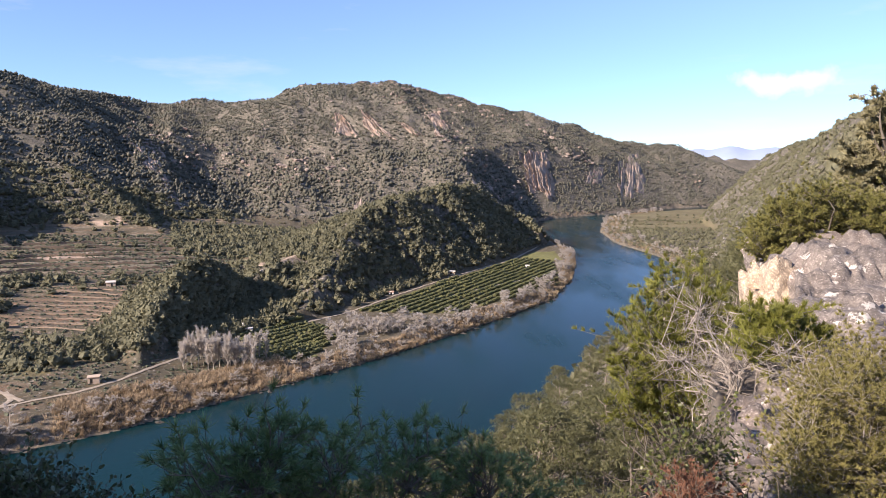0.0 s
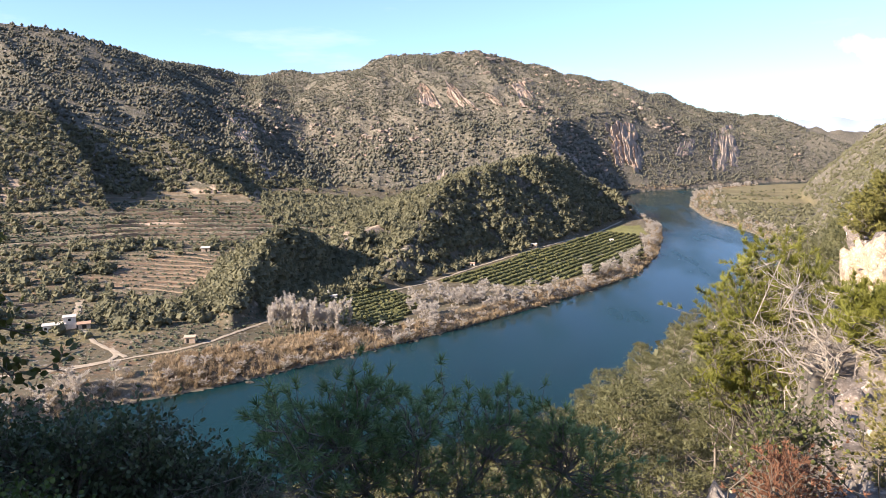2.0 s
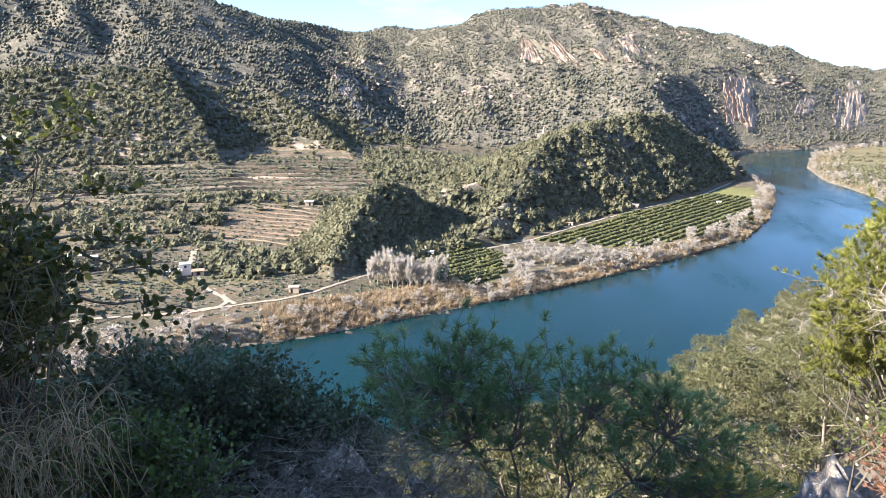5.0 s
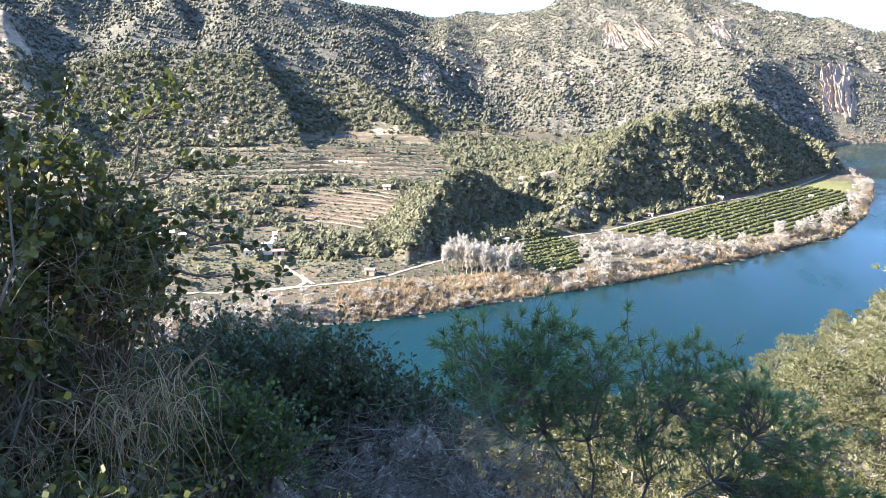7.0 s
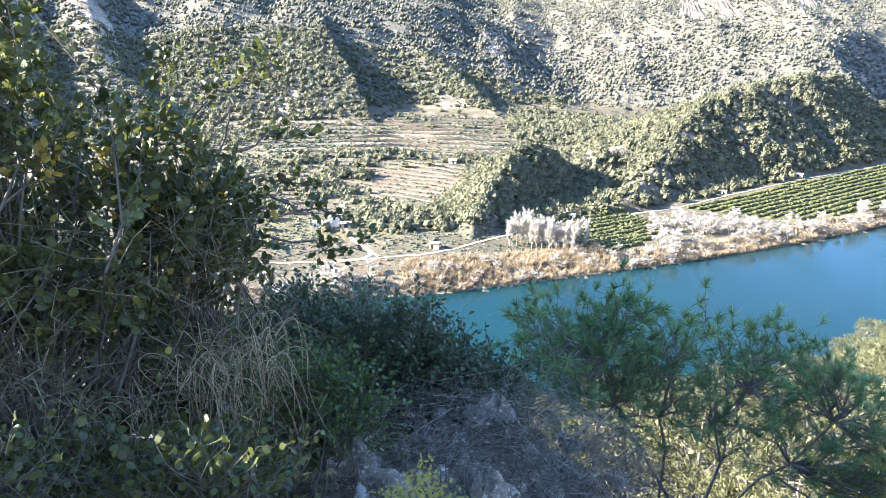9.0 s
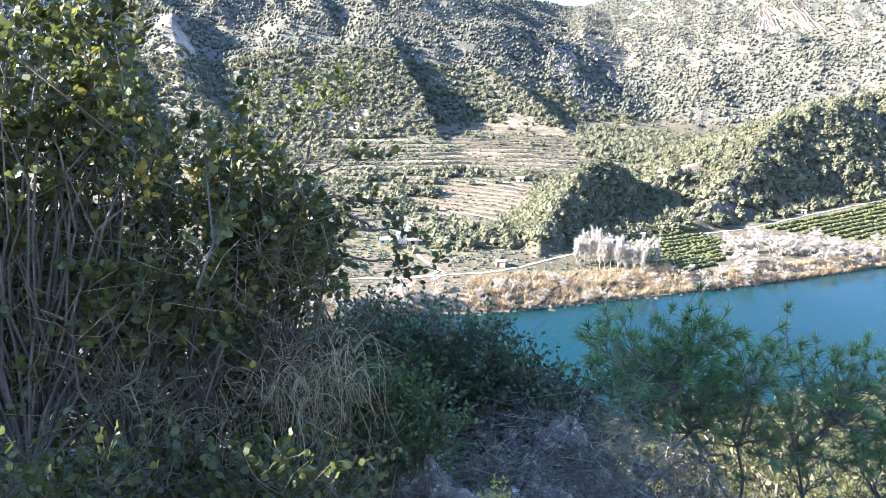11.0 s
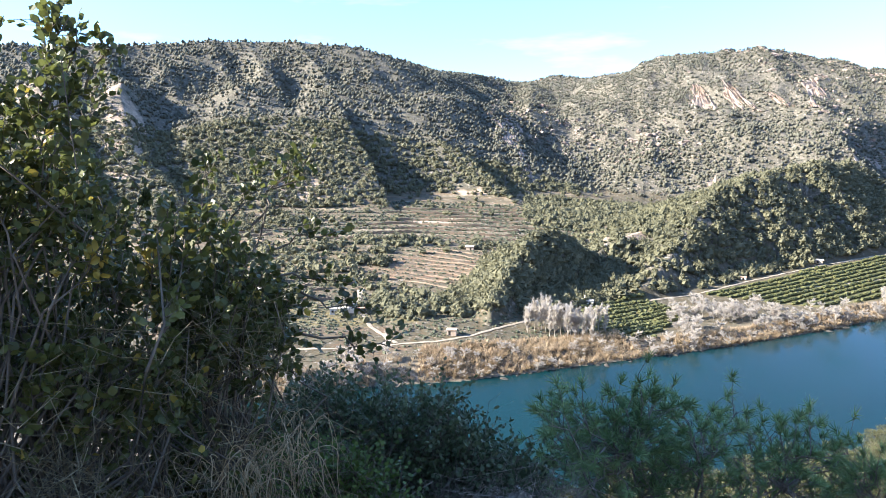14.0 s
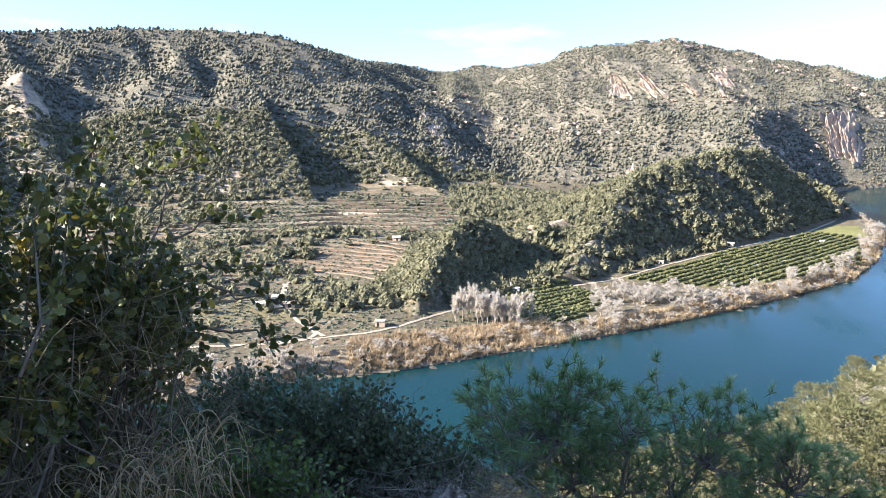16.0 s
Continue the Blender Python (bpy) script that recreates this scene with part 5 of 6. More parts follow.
lay_rock(25.2, 3.1, 88.0, (0.16, 0.30, 0.34), -15, 13, WARM_STONE, "warm pale rock at the cliff edge")
lay_rock(25.2, 11.2, 87.5, (0.34, 0.4, 1.0), 10, 15, WARM_STONE, "bright ochre broken cliff face", rough=0.34)
lay_rock(30.0, 8.6, 87.75, (0.65, 0.8, 0.5), 30, 17, SHELF_STONE, "dark grey weathered rock beside the path")
lay_rock(20.3, 26.0, float(ground_z(9.0, 24.4)[0]) + 0.1, (0.9, 0.8, 1.2), 30, 18, WARM_STONE, "pale cliff rock below the outcrop")
lay_rock(9.2, 46.0, float(ground_z(7.35, 45.4)[0]) + 0.3, (1.3, 1.0, 1.3), 30, 20, WARM_STONE, "pinkish rock bluff among the pines")
lay_rock(7.6, 45.0, float(ground_z(5.95, 44.6)[0]) + 0.3, (0.9, 0.8, 1.2), 80, 21, WARM_STONE, "pinkish rock bluff among the pines")
lay_rock(20.4, 3.6, 87.1, (0.28, 0.75, 0.85), 10, 22, SHELF_STONE, "dark shaded rock at the drop")
lay_rock(-17.0, 7.0, float(ground_z(-2.05, 6.7)[0]) + 0.1, (0.8, 0.7, 0.6), 10, 23, WARM_STONE, "pale sunlit rock below the ledge")


class Plant:
    """Branches and the anchors of leaves, grown from a root towards places."""

    def __init__(self, seed):
        self.g = np.random.default_rng(seed)
        self.tubes, self.at, self.way = [], [], []

    def limb(self, p, q, r0, r1, sag=0.12, n=6, sides=5):
        line = bent(p, q, self.g, sag, n)
        self.tubes.append(tube(line, np.linspace(r0, r1, n), sides))
        return line

    def twigs(self, line, count, length, r, leaves, up=0.4, start=0.25, side=0.9):
        """Side twigs off a line, with leaf anchors along each."""
        g = self.g
        for _ in range(count):
            u = g.uniform(start, 1.0) * (len(line) - 1)
            k = min(int(u), len(line) - 2)
            p = line[k] + (line[k + 1] - line[k]) * (u - k)
            along = line[k + 1] - line[k]
            along = along / (np.linalg.norm(along) + 1e-9)
            d = along * 0.5 + g.normal(0, side * 0.6, 3) + np.array((0, 0, up))
            d /= np.linalg.norm(d)
            q = p + d * length * g.uniform(0.5, 1.2)
            tw = bent(p, q, g, 0.2, 4)
            self.tubes.append(tube(tw, np.linspace(r, r * 0.4, 4), 3))
            for s in np.linspace(0.3, 1.0, leaves):
                c = p + (q - p) * s
                e = d + g.normal(0, 0.75, 3)
                self.at.append(c)
                self.way.append(e / np.linalg.norm(e))

    def arrays(self):
        return np.array(self.at), np.array(self.way)


def leaf_cloud(at, way, length, width, seed):
    """One folded four-cornered leaf at each anchor."""
    g = np.random.default_rng(seed)
    m = len(at)
    ln = length * g.uniform(0.65, 1.2, (m, 1))
    side = np.cross(way, g.normal(0, 1, (m, 3)))
    side /= np.linalg.norm(side, axis=1, keepdims=True)
    up = np.cross(side, way)
    w = width * g.uniform(0.75, 1.2, (m, 1))
    mid = at + way * ln * 0.5
    low, high = at + way * ln * 0.28, at + way * ln * 0.72 + up * w * 0.3
    v = np.stack([at, low - side * w * 0.9, high - side * w * 0.85, at + way * ln, high + side * w * 0.85, low + side * w * 0.9], 1)
    f = np.array([(0, 5, 1), (1, 5, 4), (1, 4, 2), (2, 4, 3)])
    return v.reshape(-1, 3), (f[None] + (np.arange(m) * 6)[:, None, None]).reshape(-1, 3)


def fill(g, n, az, el, d):
    """Places spread through a block of bearings, angles and distances."""
    return [spot(g.uniform(*az), g.uniform(*el), g.uniform(*d)) for _ in range(n)]


def oak_bush():
    p = Plant(700)
    g = p.g
    root = new("oak_bush")
    roots = [spot(-62, -27, 2.9), spot(-55, -27, 3.1), spot(-69, -27, 2.7), spot(-50, -26, 3.2)]
    top_az, top_el = [-78, -62, -59.5, -57.6, -56.4, -54, -51, -48.6, -47.2, -46, -45], [9.0, 8.2, 6.2, 1.5, -3.6, -4.2, -5.0, -5.8, -7.6, -10.0, -12.5]
    low_az, low_el = [-78, -52, -50, -48, -46.5, -45], [-20, -20, -17.5, -15.6, -14.6, -13.8]
    gold = []
    for k in range(225):
        az = g.uniform(-78, -45) if k % 5 else g.uniform(-58, -45)
        cap, low = np.interp(az, top_az, top_el), np.interp(az, low_az, low_el)
        el = cap - (cap - low) * g.uniform(0, 1) ** 0.85
        if k % 8 == 1:                       # the tall loose head of the bush
            az, el = g.uniform(-67, -57.4), g.uniform(-3, 8.0)
            el = min(el, np.interp(az, top_az, top_el))
        d = g.uniform(2.4, 3.5)
        q = spot(az, el, d)
        b = min(roots, key=lambda r: np.linalg.norm(r - q))
        mid = b + (q - b) * 0.55 + g.normal(0, 0.12, 3)
        line = np.concatenate([p.limb(b, mid, 0.007, 0.0045, 0.1, 4, 4), p.limb(mid, q, 0.0045, 0.002, 0.15, 4, 4)])
        n0 = len(p.at)
        p.twigs(line[4:], 13, 0.11, 0.0018, 6, 0.25)
        warm = min(math.hypot(az + 46.2, 1.3 * (el + 7.0)), math.hypot(az + 56.5, el + 7.5)) < 2.2
        gold += list(g.uniform(0, 1, len(p.at) - n0) < (0.55 if warm else 0.035))
    # long sprigs that stand clear of the mass
    for a, b in (((-47, -9, 3.0), (-42.0, -1.0, 3.0)), ((-47, -7, 3.0), (-43.6, -2.2, 3.0)), ((-44, -12, 3.0), (-38.2, -14.5, 2.9)), ((-45, -15, 2.9), (-36.3, -17.2, 2.9)), ((-58, 3, 2.8), (-56.5, 5.6, 2.8)), ((-60, 4, 2.8), (-59.2, 8.4, 2.8)), ((-52, -8, 2.9), (-50.2, -2.6, 2.9)), ((-49, -8, 2.9), (-46.6, -3.2, 2.9)), ((-59, -2, 2.8), (-57.2, 3.2, 2.8)), ((-60, 1, 2.8), (-58.2, 6.8, 2.8)), ((-46, -9, 3.0), (-41.2, -8.0, 3.0)), ((-46, -11, 3.0), (-40.6, -11.6, 3.0)), ((-61, 3, 2.8), (-58.6, 7.6, 2.8))):
        n0 = len(p.at)
        p.twigs(p.limb(spot(*a), spot(*b), 0.006, 0.002, 0.12, 7, 4), 14, 0.09, 0.0018, 3, 0.2, 0.55)
        gold += [False] * (len(p.at) - n0)
    at, way = p.arrays()
    gold = np.array(gold)
    mesh_object("branchwork", *join(p.tubes), TWIG, True, root)
    mesh_object("foliage", *leaf_cloud(at[~gold], way[~gold], 0.036, 0.0125, 1), OAK_LEAF, False, root)
    mesh_object("yellowed_foliage", *leaf_cloud(at[gold], way[gold], 0.034, 0.0120, 2), GOLD_LEAF, False, root)
    tagged(root, "dense dark evergreen oak shrub with some yellowed leaves", "shrub")


oak_bush()


def round_bush(name, seed, root_at, caps, el_low, d, n, twig, leaves, leaf, mat, label, r0=0.014):
    """A leafy shrub that fills the air from its foot up to a line of heights."""
    p = Plant(seed)
    g = p.g
    root = new(name)
    ca, ce = [c[0] for c in caps], [c[1] for c in caps]
    for k in range(n):
        az = g.uniform(ca[0], ca[-1])
        cap = np.interp(az, ca, ce)
        el = cap - (cap - el_low) * g.uniform(0, 1) ** 1.3
        q = spot(az, el, g.uniform(*d))
        b = np.array(root_at) + g.normal(0, 0.15, 3) * np.array((1, 1, 0.2))
        mid = b + (q - b) * 0.6 + g.normal(0, 0.1, 3)
        line = np.concatenate([p.limb(b, mid, r0, r0 * 0.5, 0.1, 4, 4), p.limb(mid, q, r0 * 0.5, r0 * 0.15, 0.15, 4, 4)])
        p.twigs(line[3:], twig, 0.20, 0.002, leaves, 0.3)
    at, way = p.arrays()
    mesh_object("branchwork", *join(p.tubes), TWIG, True, root)
    mesh_object("foliage", *leaf_cloud(at, way, leaf[0], leaf[1], seed), mat, False, root)
    return tagged(root, label, "shrub")


round_bush("mastic_bush", 710, spot(-34, -33, 4.3), [(-46, -20.6), (-43, -20.4), (-40.6, -19.7), (-36.9, -19.9), (-33.1, -20.6), (-29.3, -22.0), (-27.2, -23.8), (-25, -25.2), (-22.6, -27.6)], -31, (3.7, 4.7), 220, 17, 7, (0.031, 0.0098), GREY_LEAF, "dark grey-green evergreen shrub hanging over the drop", 0.008)
round_bush("holm_oak_thicket", 714, spot(-58, -27, 4.3), [(-80, -8), (-68, -9), (-60, -12), (-54, -15.5), (-50.5, -18.5), (-47.5, -21), (-44.5, -22.5)], -33, (3.7, 4.7), 190, 18, 7, (0.040, 0.0145), OAK_LEAF, "dark evergreen oak thicket behind the shrub", 0.008)
round_bush("low_oak_scrub", 711, spot(-58, -34, 2.3), [(-74, -27), (-64, -27.5), (-56, -30.0), (-50, -32.0), (-47.5, -34)], -38, (1.9, 2.5), 70, 14, 6, (0.026, 0.0095), OAK_LEAF, "low glossy oak scrub at the foot of the thicket", 0.005)
round_bush("trailing_herb", 713, spot(-41, -32, 3.3), [(-47, -25.5), (-43, -25), (-39, -25.5), (-36.5, -27.5)], -32, (2.9, 3.4), 55, 14, 6, (0.024, 0.008), HERB_LEAF, "fresh green herbs at the back of the ledge", 0.004)


round_bush("buckthorn", 716, spot(20.8, -27, 3.4), [(18.6, -23), (19.6, -20.5), (21, -19.2), (22.2, -19.4), (23.0, -21)], -24, (2.9, 3.3), 30, 10, 5, (0.018, 0.008), OAK_LEAF, "dark little shrub in the cleft at the drop", 0.006)


def needle_plant(name, seed, root_at, places, mat, wood, needles, length, width, label, category, twig=5, r0=0.03, spread=0.75, reach=0.16):
    """A conifer: limbs from the root to each place, ending in needle tufts."""
    p = Plant(seed)
    g = p.g
    root = new(name)
    cs, ws = [], []
    b0 = np.array(root_at, float)
    for q in places:
        mid = b0 + (q - b0) * g.uniform(0.5, 0.7) + g.normal(0, 1.1 * reach, 3) - np.array((0, 0, 0.6 * reach))
        a = p.limb(b0, mid, r0, r0 * 0.45, 0.08, 5, 5)
        line = p.limb(mid, q, r0 * 0.45, r0 * 0.14, 0.12, 5, 4)
        for _ in range(twig):
            u = g.uniform(0.35, 1.0) * 4
            k = min(int(u), 3)
            s = line[k] + (line[k + 1] - line[k]) * (u - k)
            e = s + g.normal(0, reach, 3) * np.array((1, 1, 0.6)) + np.array((0, 0, 0.75 * reach))
            tw = bent(s, e, g, 0.15, 3)
            p.tubes.append(tube(tw, [r0 * 0.14, r0 * 0.11, r0 * 0.08], 3))
            w = (e - s) / np.linalg.norm(e - s) + np.array((0, 0, 0.5))
            w /= np.linalg.norm(w)
            for f in (0.55, 0.8, 1.0):
                cs.append(s + (e - s) * f)
                ws.append(w)
        cs.append(q)
        ws.append(np.array((0, 0, 1.0)))
    mesh_object("branchwork", *join(p.tubes), wood, True, root)
    mesh_object("needle_crown", *spray_cloud(np.array(cs), np.array(ws), needles, length, width, seed, spread), mat, False, root)
    return tagged(root, label, category)


def crown_places(seed, n, caps, el_low, d0, d1, power=1.6):
    g = np.random.default_rng(seed)
    ca, ce = [c[0] for c in caps], [c[1] for c in caps]
    out = []
    for _ in range(n):
        az = g.uniform(ca[0], ca[-1])
        cap = np.interp(az, ca, ce)
        el = cap - (cap - el_low) * g.uniform(0, 1) ** power
        t = (az - ca[0]) / (ca[-1] - ca[0])
        out.append(spot(az, el, d0 + (d1 - d0) * t + g.uniform(-0.5, 0.5)))
    return out


def ledge_pine(seed, root_at, caps, label):
    """A young pine: boughs from one foot, thin grey twigs, and brush-like shoots of long needles at the tips."""
    p = Plant(seed)
    g = p.g
    root = new("pine_tree")
    ca, ce = [c[0] for c in caps], [c[1] for c in caps]
    b0 = np.array(root_at, float)
    stems = [p.limb(b0, spot(az, el, d), 0.015, 0.007, 0.09, 6, 6) for az, el, d in ((-15, -25.5, 4.6), (-9, -25.5, 4.9), (-3, -26, 5.2), (3.5, -27, 5.6))]
    cs, ws = [], []
    for k in range(150):
        az = g.uniform(ca[0], ca[-1])
        cap = np.interp(az, ca, ce)
        el = cap - (g.uniform(0, 1) ** 1.3 * 5.0 if k % 3 else g.uniform(3, 9.0)) - 0.5
        d = 4.4 + 1.6 * (az - ca[0]) / (ca[-1] - ca[0]) + g.uniform(-0.45, 0.45)
        q = spot(az, el, d)
        ends = np.concatenate([s[1:] for s in stems])
        start = ends[np.argmin(np.linalg.norm(ends - q, axis=1) + 0.6 * np.maximum(ends[:, 2] - q[2] + 0.2, 0))]
        line = p.limb(start, q, 0.0085, 0.003, 0.14, 6, 4)
        for _ in range(7):
            u = g.uniform(1.2, 5.0)
            i = min(int(u), 4)
            f = line[i] + (line[i + 1] - line[i]) * (u - i)
            along = line[i + 1] - line[i]
            w = along / (np.linalg.norm(along) + 1e-9) + g.normal(0, 0.8, 3) + np.array((0, 0, 0.35))
            w /= np.linalg.norm(w)
            e = f + w * g.uniform(0.10, 0.30)
            p.tubes.append(tube(bent(f, e, g, 0.15, 3), [0.003, 0.0024, 0.0018], 3))
            for s in (0.0, 0.03):
                cs.append(e - w * s)
                ws.append(w)
    # bare inner twigs
    for k in range(150):
        az = g.uniform(ca[0] + 4, ca[-1])
        q = spot(az, np.interp(az, ca, ce) - g.uniform(3.5, 10), 4.5 + 1.6 * (az - ca[0]) / (ca[-1] - ca[0]) + g.uniform(-0.4, 0.4))
        w = g.normal(0, 1, 3) * np.array((1, 1, 0.5)) + np.array((0, 0, 0.5))
        w *= g.uniform(0.12, 0.3) / np.linalg.norm(w)
        p.twigs(p.limb(q - w, q + w, 0.0032, 0.0015, 0.25, 5, 3), 3, 0.16, 0.0014, 1, 0.3)
    mesh_object("branchwork", *join(p.tubes), PINE_BARK, True, root)
    mesh_object("needle_crown", *spray_cloud(np.array(cs), np.array(ws), 19, 0.086, 0.0036, seed, 1.25), NEAR_PINE, False, root)
    return tagged(root, label, "pine tree")


ledge_pine(720, (-0.6, 5.0, 85.9), [(-22.8, -24.5), (-22.2, -22.5), (-20.8, -20.9), (-18.2, -20.1), (-15.8, -19.4), (-12.9, -21.0), (-11.1, -21.4), (-7.6, -20.0), (-5.2, -21.4), (-1, -21.4), (1.9, -21.9), (3.9, -22.8), (7.1, -23.8), (9.4, -25.0), (12, -28)],
           "shaded green pine with long needles below the ledge")
needle_plant("pine_tree", 722, (3.6, 9.6, 85.2), crown_places(723, 165, [(13.8, -12.8), (15.5, -11.0), (17.5, -8.0), (19, -8.2), (20.5, -9.5), (23, -10.5), (26, -12), (27.4, -13.5)], -19.5, 9.0, 10.0, 1.2), SUN_PINE, PINE_BARK, 36, 0.085, 0.0044, "sunlit golden-green pine beside the rocks", "pine tree", 7, 0.022)
needle_plant("juniper", 730, spot(30, -21, 4.9), crown_places(731, 230, [(26.8, -21), (27.4, -18), (28.6, -15.4), (30.4, -13.8), (32.9, -12.8), (37, -12.4)], -28, 4.2, 4.6, 1.0), JUNIPER, DEAD_WOOD, 20, 0.024, 0.0028, "dense sunlit juniper with dull yellow-green sprays", "shrub", 19, 0.008, 1.1, 0.12)
needle_plant("juniper", 732, spot(28.5, -7.5, 14.0), crown_places(733, 130, [(23.6, -6.2), (24.4, -3.6), (26, -2.2), (28.5, -1.7), (31, -2.2), (34, -3.2)], -7.4, 13.2, 14.6, 0.9), JUNIPER_DARK, TWIG, 26, 0.065, 0.0070, "rounded sunlit juniper on the outcrop", "shrub", 20, 0.03, 1.1)
needle_plant("evergreen_oak", 734, spot(32.5, -2.5, 20.5), crown_places(735, 150, [(28.9, -0.5), (29.8, 2.4), (30.6, 4.2), (32, 5.0), (36, 5.8)], -3.0, 19.5, 21, 0.8), CREST_LEAF, TWIG, 30, 0.14, 0.026, "sunlit small tree on the crest above the rocks", "tree", 13, 0.09, 1.2)
needle_plant("pine_shrub", 724, spot(25.6, -15, 6.35), crown_places(725, 70, [(23.4, -12.6), (24.4, -10.8), (26, -10.6), (27.6, -11.4), (28.4, -12.8)], -14.6, 6.0, 6.6, 1.0), SUN_PINE, PINE_BARK, 34, 0.06, 0.0036, "low golden-green pine shrub rooted in the rock shelf", "pine shrub", 6, 0.02, 1.0, 0.09)
needle_plant("russet_bush", 736, spot(20.6, -29.5, 2.9), crown_places(737, 46, [(19.2, -26.5), (19.9, -24.6), (20.8, -24.0), (21.5, -24.8), (22.0, -26.5)], -28.5, 2.75, 2.95, 1.0), RUSSET, TWIG, 14, 0.020, 0.0022, "dry russet bush in the sun at the drop", "shrub", 6, 0.010, 1.1, 0.06)
needle_plant("spurge", 738, spot(-33.2, -41, 2.55), crown_places(739, 30, [(-37.5, -36.5), (-35.5, -34.6), (-33, -34.0), (-30.5, -34.8), (-28.5, -36.8)], -39.5, 2.5, 2.7, 1.0), SPURGE, DRY_STEM, 12, 0.014, 0.0024, "bright yellow-green spurge tuft on the ledge", "herb", 14, 0.003, 1.2, 0.05)
needle_plant("spurge", 740, spot(9.0, -34, 6.4), crown_places(741, 40, [(6.0, -30.5), (8, -28.5), (11, -27.8), (14, -29), (16, -31)], -33, 6.0, 6.6, 1.0), SPURGE, TWIG, 14, 0.07, 0.006, "yellow-green sunlit herbs below the drop", "herb", 6, 0.008, 1.1)


def dead_branches():
    """The silvery leafless limbs of a dead pine."""
    p = Plant(750)
    g = p.g
    root = new("dead_pine")
    b = spot(23.3, -17.5, 7.6)
    for k in range(22):
        az, el = g.uniform(16.5, 24.5), g.uniform(-16.5, -10.2)
        q = spot(az, el, g.uniform(7.0, 8.6))
        mid = b + (q - b) * 0.5 + g.normal(0, 0.22, 3)
        line = np.concatenate([p.limb(b, mid, 0.015, 0.008, 0.25, 5, 5), p.limb(mid, q, 0.008, 0.003, 0.4, 7, 4)])
        p.twigs(line[3:], 22, 0.30, 0.0026, 1, 0.15)
    mesh_object("branchwork", *join(p.tubes), DEAD_WOOD, True, root)
    tagged(root, "silvery dead pine branches tangled over the rocks", "dead tree")


dead_branches()


def twig_tangle(name, seed, n, az, el, d, length, r, mat, label):
    p = Plant(seed)
    g = p.g
    root = new(name)
    for c in fill(g, n, az, el, d):
        dirn = g.normal(0, 1, 3) * np.array((1, 1, 0.55))
        dirn /= np.linalg.norm(dirn)
        line = p.limb(c - dirn * length * 0.5, c + dirn * length * 0.5, r, r * 0.4, 0.25, 6, 3)
        p.twigs(line, 4, length * 0.4, r * 0.5, 1, 0.1)
    mesh_object("stem_mesh", *join(p.tubes), mat, True, root)
    tagged(root, label, "dry brush")


twig_tangle("dry_brush", 760, 170, (-70, -45), (-26, -13), (2.3, 3.0), 0.42, 0.0016, DRY_STEM, "tangle of thin dry leafless stems in the thicket")
twig_tangle("fallen_branches", 764, 34, (24.2, 27.8), (-15.6, -13.6), (5.5, 6.1), 0.42, 0.0045, DEAD_WOOD, "bleached fallen branches lying across the rock path")
twig_tangle("dead_bramble", 762, 60, (-66, -44), (-33, -24), (2.1, 2.7), 0.36, 0.0016, DRY_STEM, "dark dry stems low in the thicket")


def litter(seed, count, mat, label):
    """Dead sticks lying on the ledge."""
    p = Plant(seed)
    g = p.g
    root = new("stick_litter")
    for _ in range(count):
        az = g.uniform(-35, -13)
        r = g.uniform(2.4, float(np.interp(az, [-40, -24, -12], [3.2, 3.45, 2.9])))
        c = np.array((r * math.sin(radians(az)), r * math.cos(radians(az)), 88.20 + g.uniform(-0.03, 0.07)))
        a = g.normal(0.6, 0.8)
        d = np.array((math.cos(a), math.sin(a), g.normal(0, 0.12))) * g.uniform(0.05, 0.19)
        line = p.limb(c - d, c + d, g.uniform(0.0015, 0.0032), 0.001, 0.55, 7, 3)
        if g.uniform() < 0.5:
            p.twigs(line, 2, 0.12, 0.0013, 1, 0.1)
    mesh_object("stem_mesh", *join(p.tubes), mat, True, root)
    tagged(root, label, "litter")


litter(770, 200, TWIG, "dark dry sticks strewn over the ledge")
litter(771, 260, LITTER_WOOD, "bleached grey sticks strewn over the ledge")


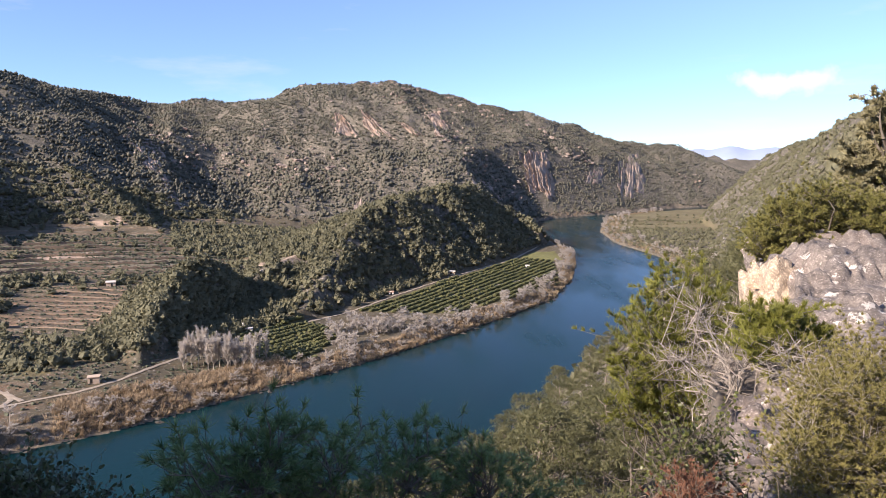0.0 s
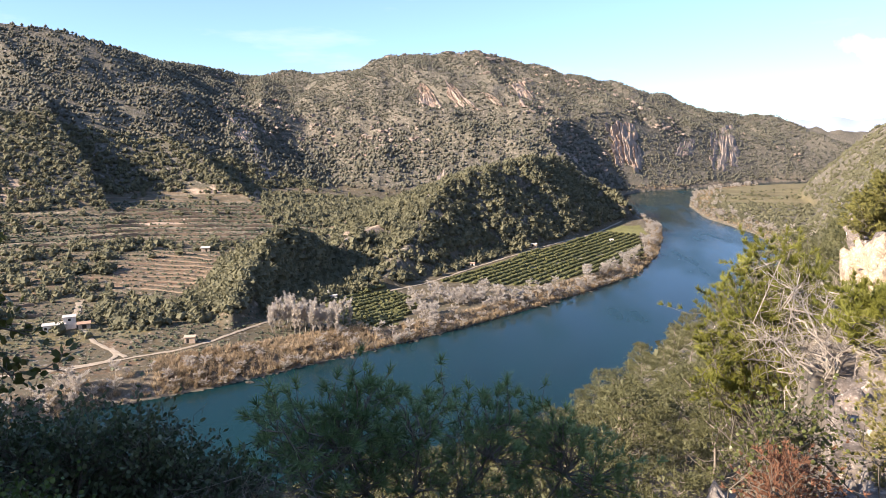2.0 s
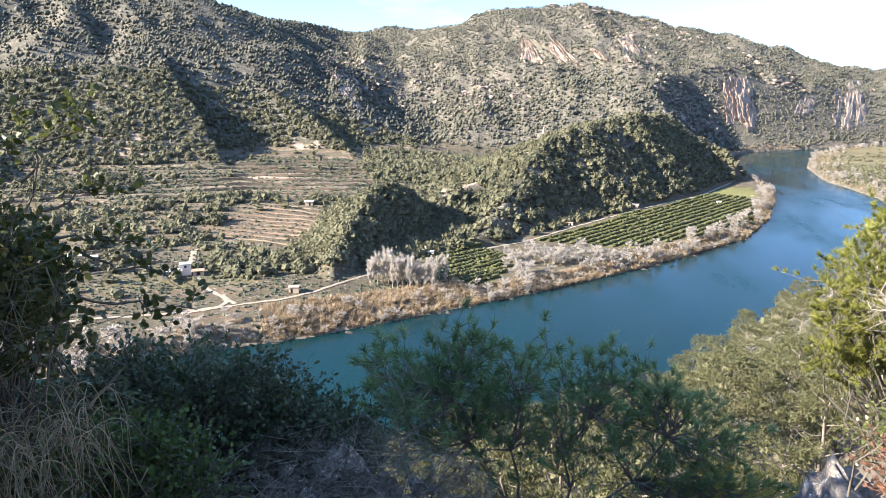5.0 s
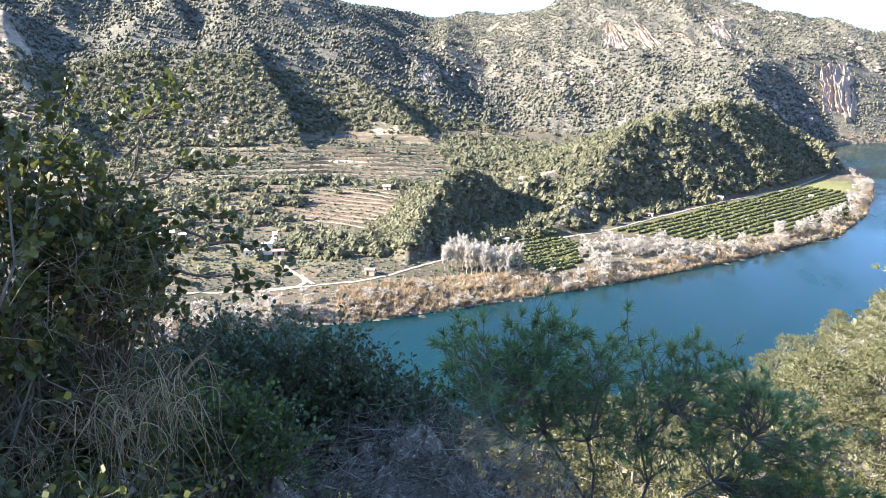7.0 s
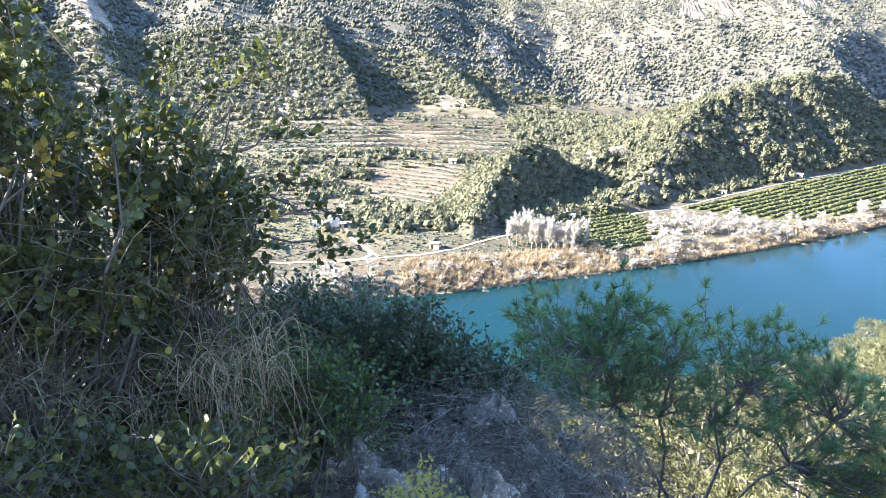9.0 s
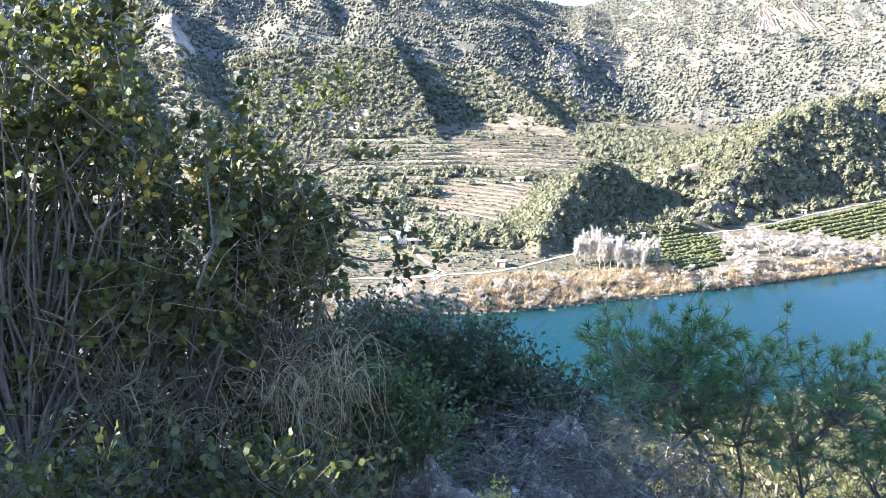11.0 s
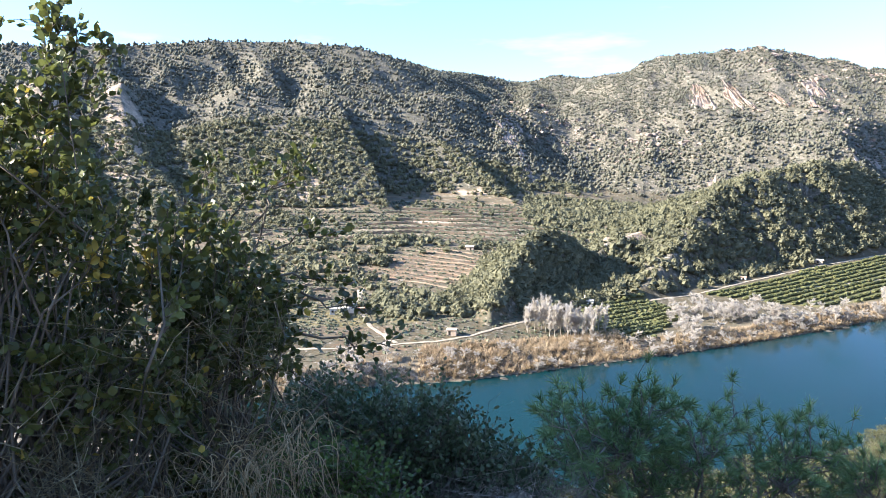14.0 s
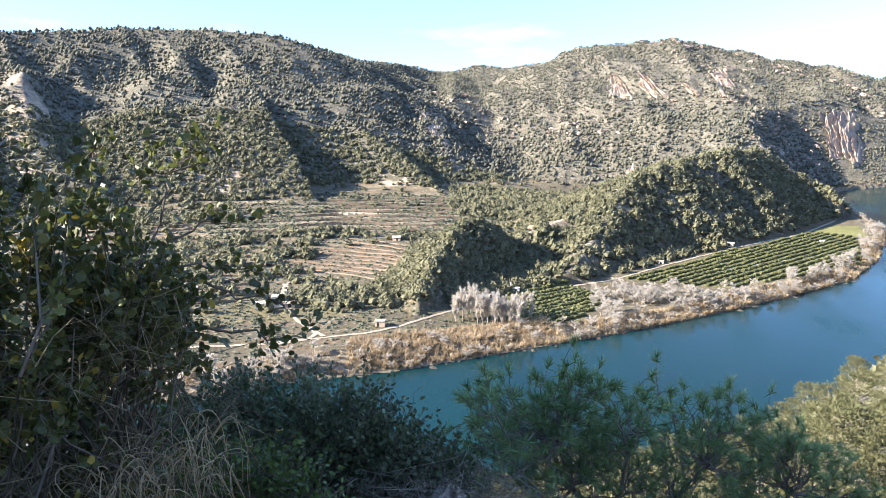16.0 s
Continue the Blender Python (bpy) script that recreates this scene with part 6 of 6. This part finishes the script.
def rubble():
    """Broken stone and bark chips on the ledge."""
    g = np.random.default_rng(790)
    n = 520
    az = g.uniform(-46, -8, n)
    r = np.sqrt(g.uniform(1.9 ** 2, np.interp(az, [-46, -24, -8], [3.1, 3.4, 2.6]) ** 2))
    x, y = r * np.sin(np.radians(az)), r * np.cos(np.radians(az))
    w = 0.012 + 0.06 * g.uniform(0, 1, n) ** 2.5
    ob = scatter("rubble", ball(4, 6), np.column_stack([x, y, 88.02 + 0.10 * fbm(x / 0.9, y / 0.9, 7, 3) + 0.24 * np.abs(fbm(x / 0.35, y / 0.35, 8, 4)) + 0.25 * w]), np.stack([w, w * 0.75, w * 0.5], -1), LIMESTONE, 0.3, 791)
    tagged(ob, "grey stone chips and rubble on the ledge", "rubble", kind="stuff")


rubble()


def grass_tuft(name, seed, base, n, rise, drop, spread, r, label):
    """Long dry stalks that rise a little, bend over and hang in loose curls."""
    g = np.random.default_rng(seed)
    tubes = []
    b = np.array(base)
    for _ in range(n):
        a, reach = g.uniform(0, 6.28), spread * g.uniform(0.2, 1.0)
        up, down = rise * g.uniform(0.5, 1.3), drop * g.uniform(0.3, 1.15)
        foot = b + np.array((g.normal(0, 0.07), g.normal(0, 0.07), g.normal(0, 0.03)))
        u = np.linspace(0, 1, 13)[:, None]
        d = np.array((math.cos(a), math.sin(a), 0))
        e = np.array((-math.sin(a), math.cos(a), 0))
        curl = g.uniform(0.0, 0.06) * u ** 2
        ph = g.uniform(0, 6.28)
        line = foot + d * (reach * np.sin(u * 1.9) + curl * np.cos(7 * u + ph)) + e * (g.normal(0, 0.05) * u + curl * np.sin(7 * u + ph)) + np.array((0, 0, 1)) * (up * np.sin(u * 2.6) - down * u ** 2)
        tubes.append(tube(line, np.linspace(r, r * 0.45, 13), 3))
    ob = mesh_object(name, *join(tubes), STRAW, True)
    return tagged(ob, label, "grass")


grass_tuft("dry_grass", 780, spot(-49.6, -25.0, 2.3), 50, 0.10, 0.38, 0.15, 0.0018, "clump of long pale dry grass stalks hanging over")
grass_tuft("dry_grass", 781, spot(-46.2, -24.5, 2.35), 42, 0.09, 0.30, 0.12, 0.0017, "clump of pale dry grass stalks hanging in curls")
grass_tuft("dry_grass", 782, spot(-55.5, -27.0, 2.4), 30, 0.08, 0.22, 0.16, 0.0016, "thin clump of pale dry grass stalks")
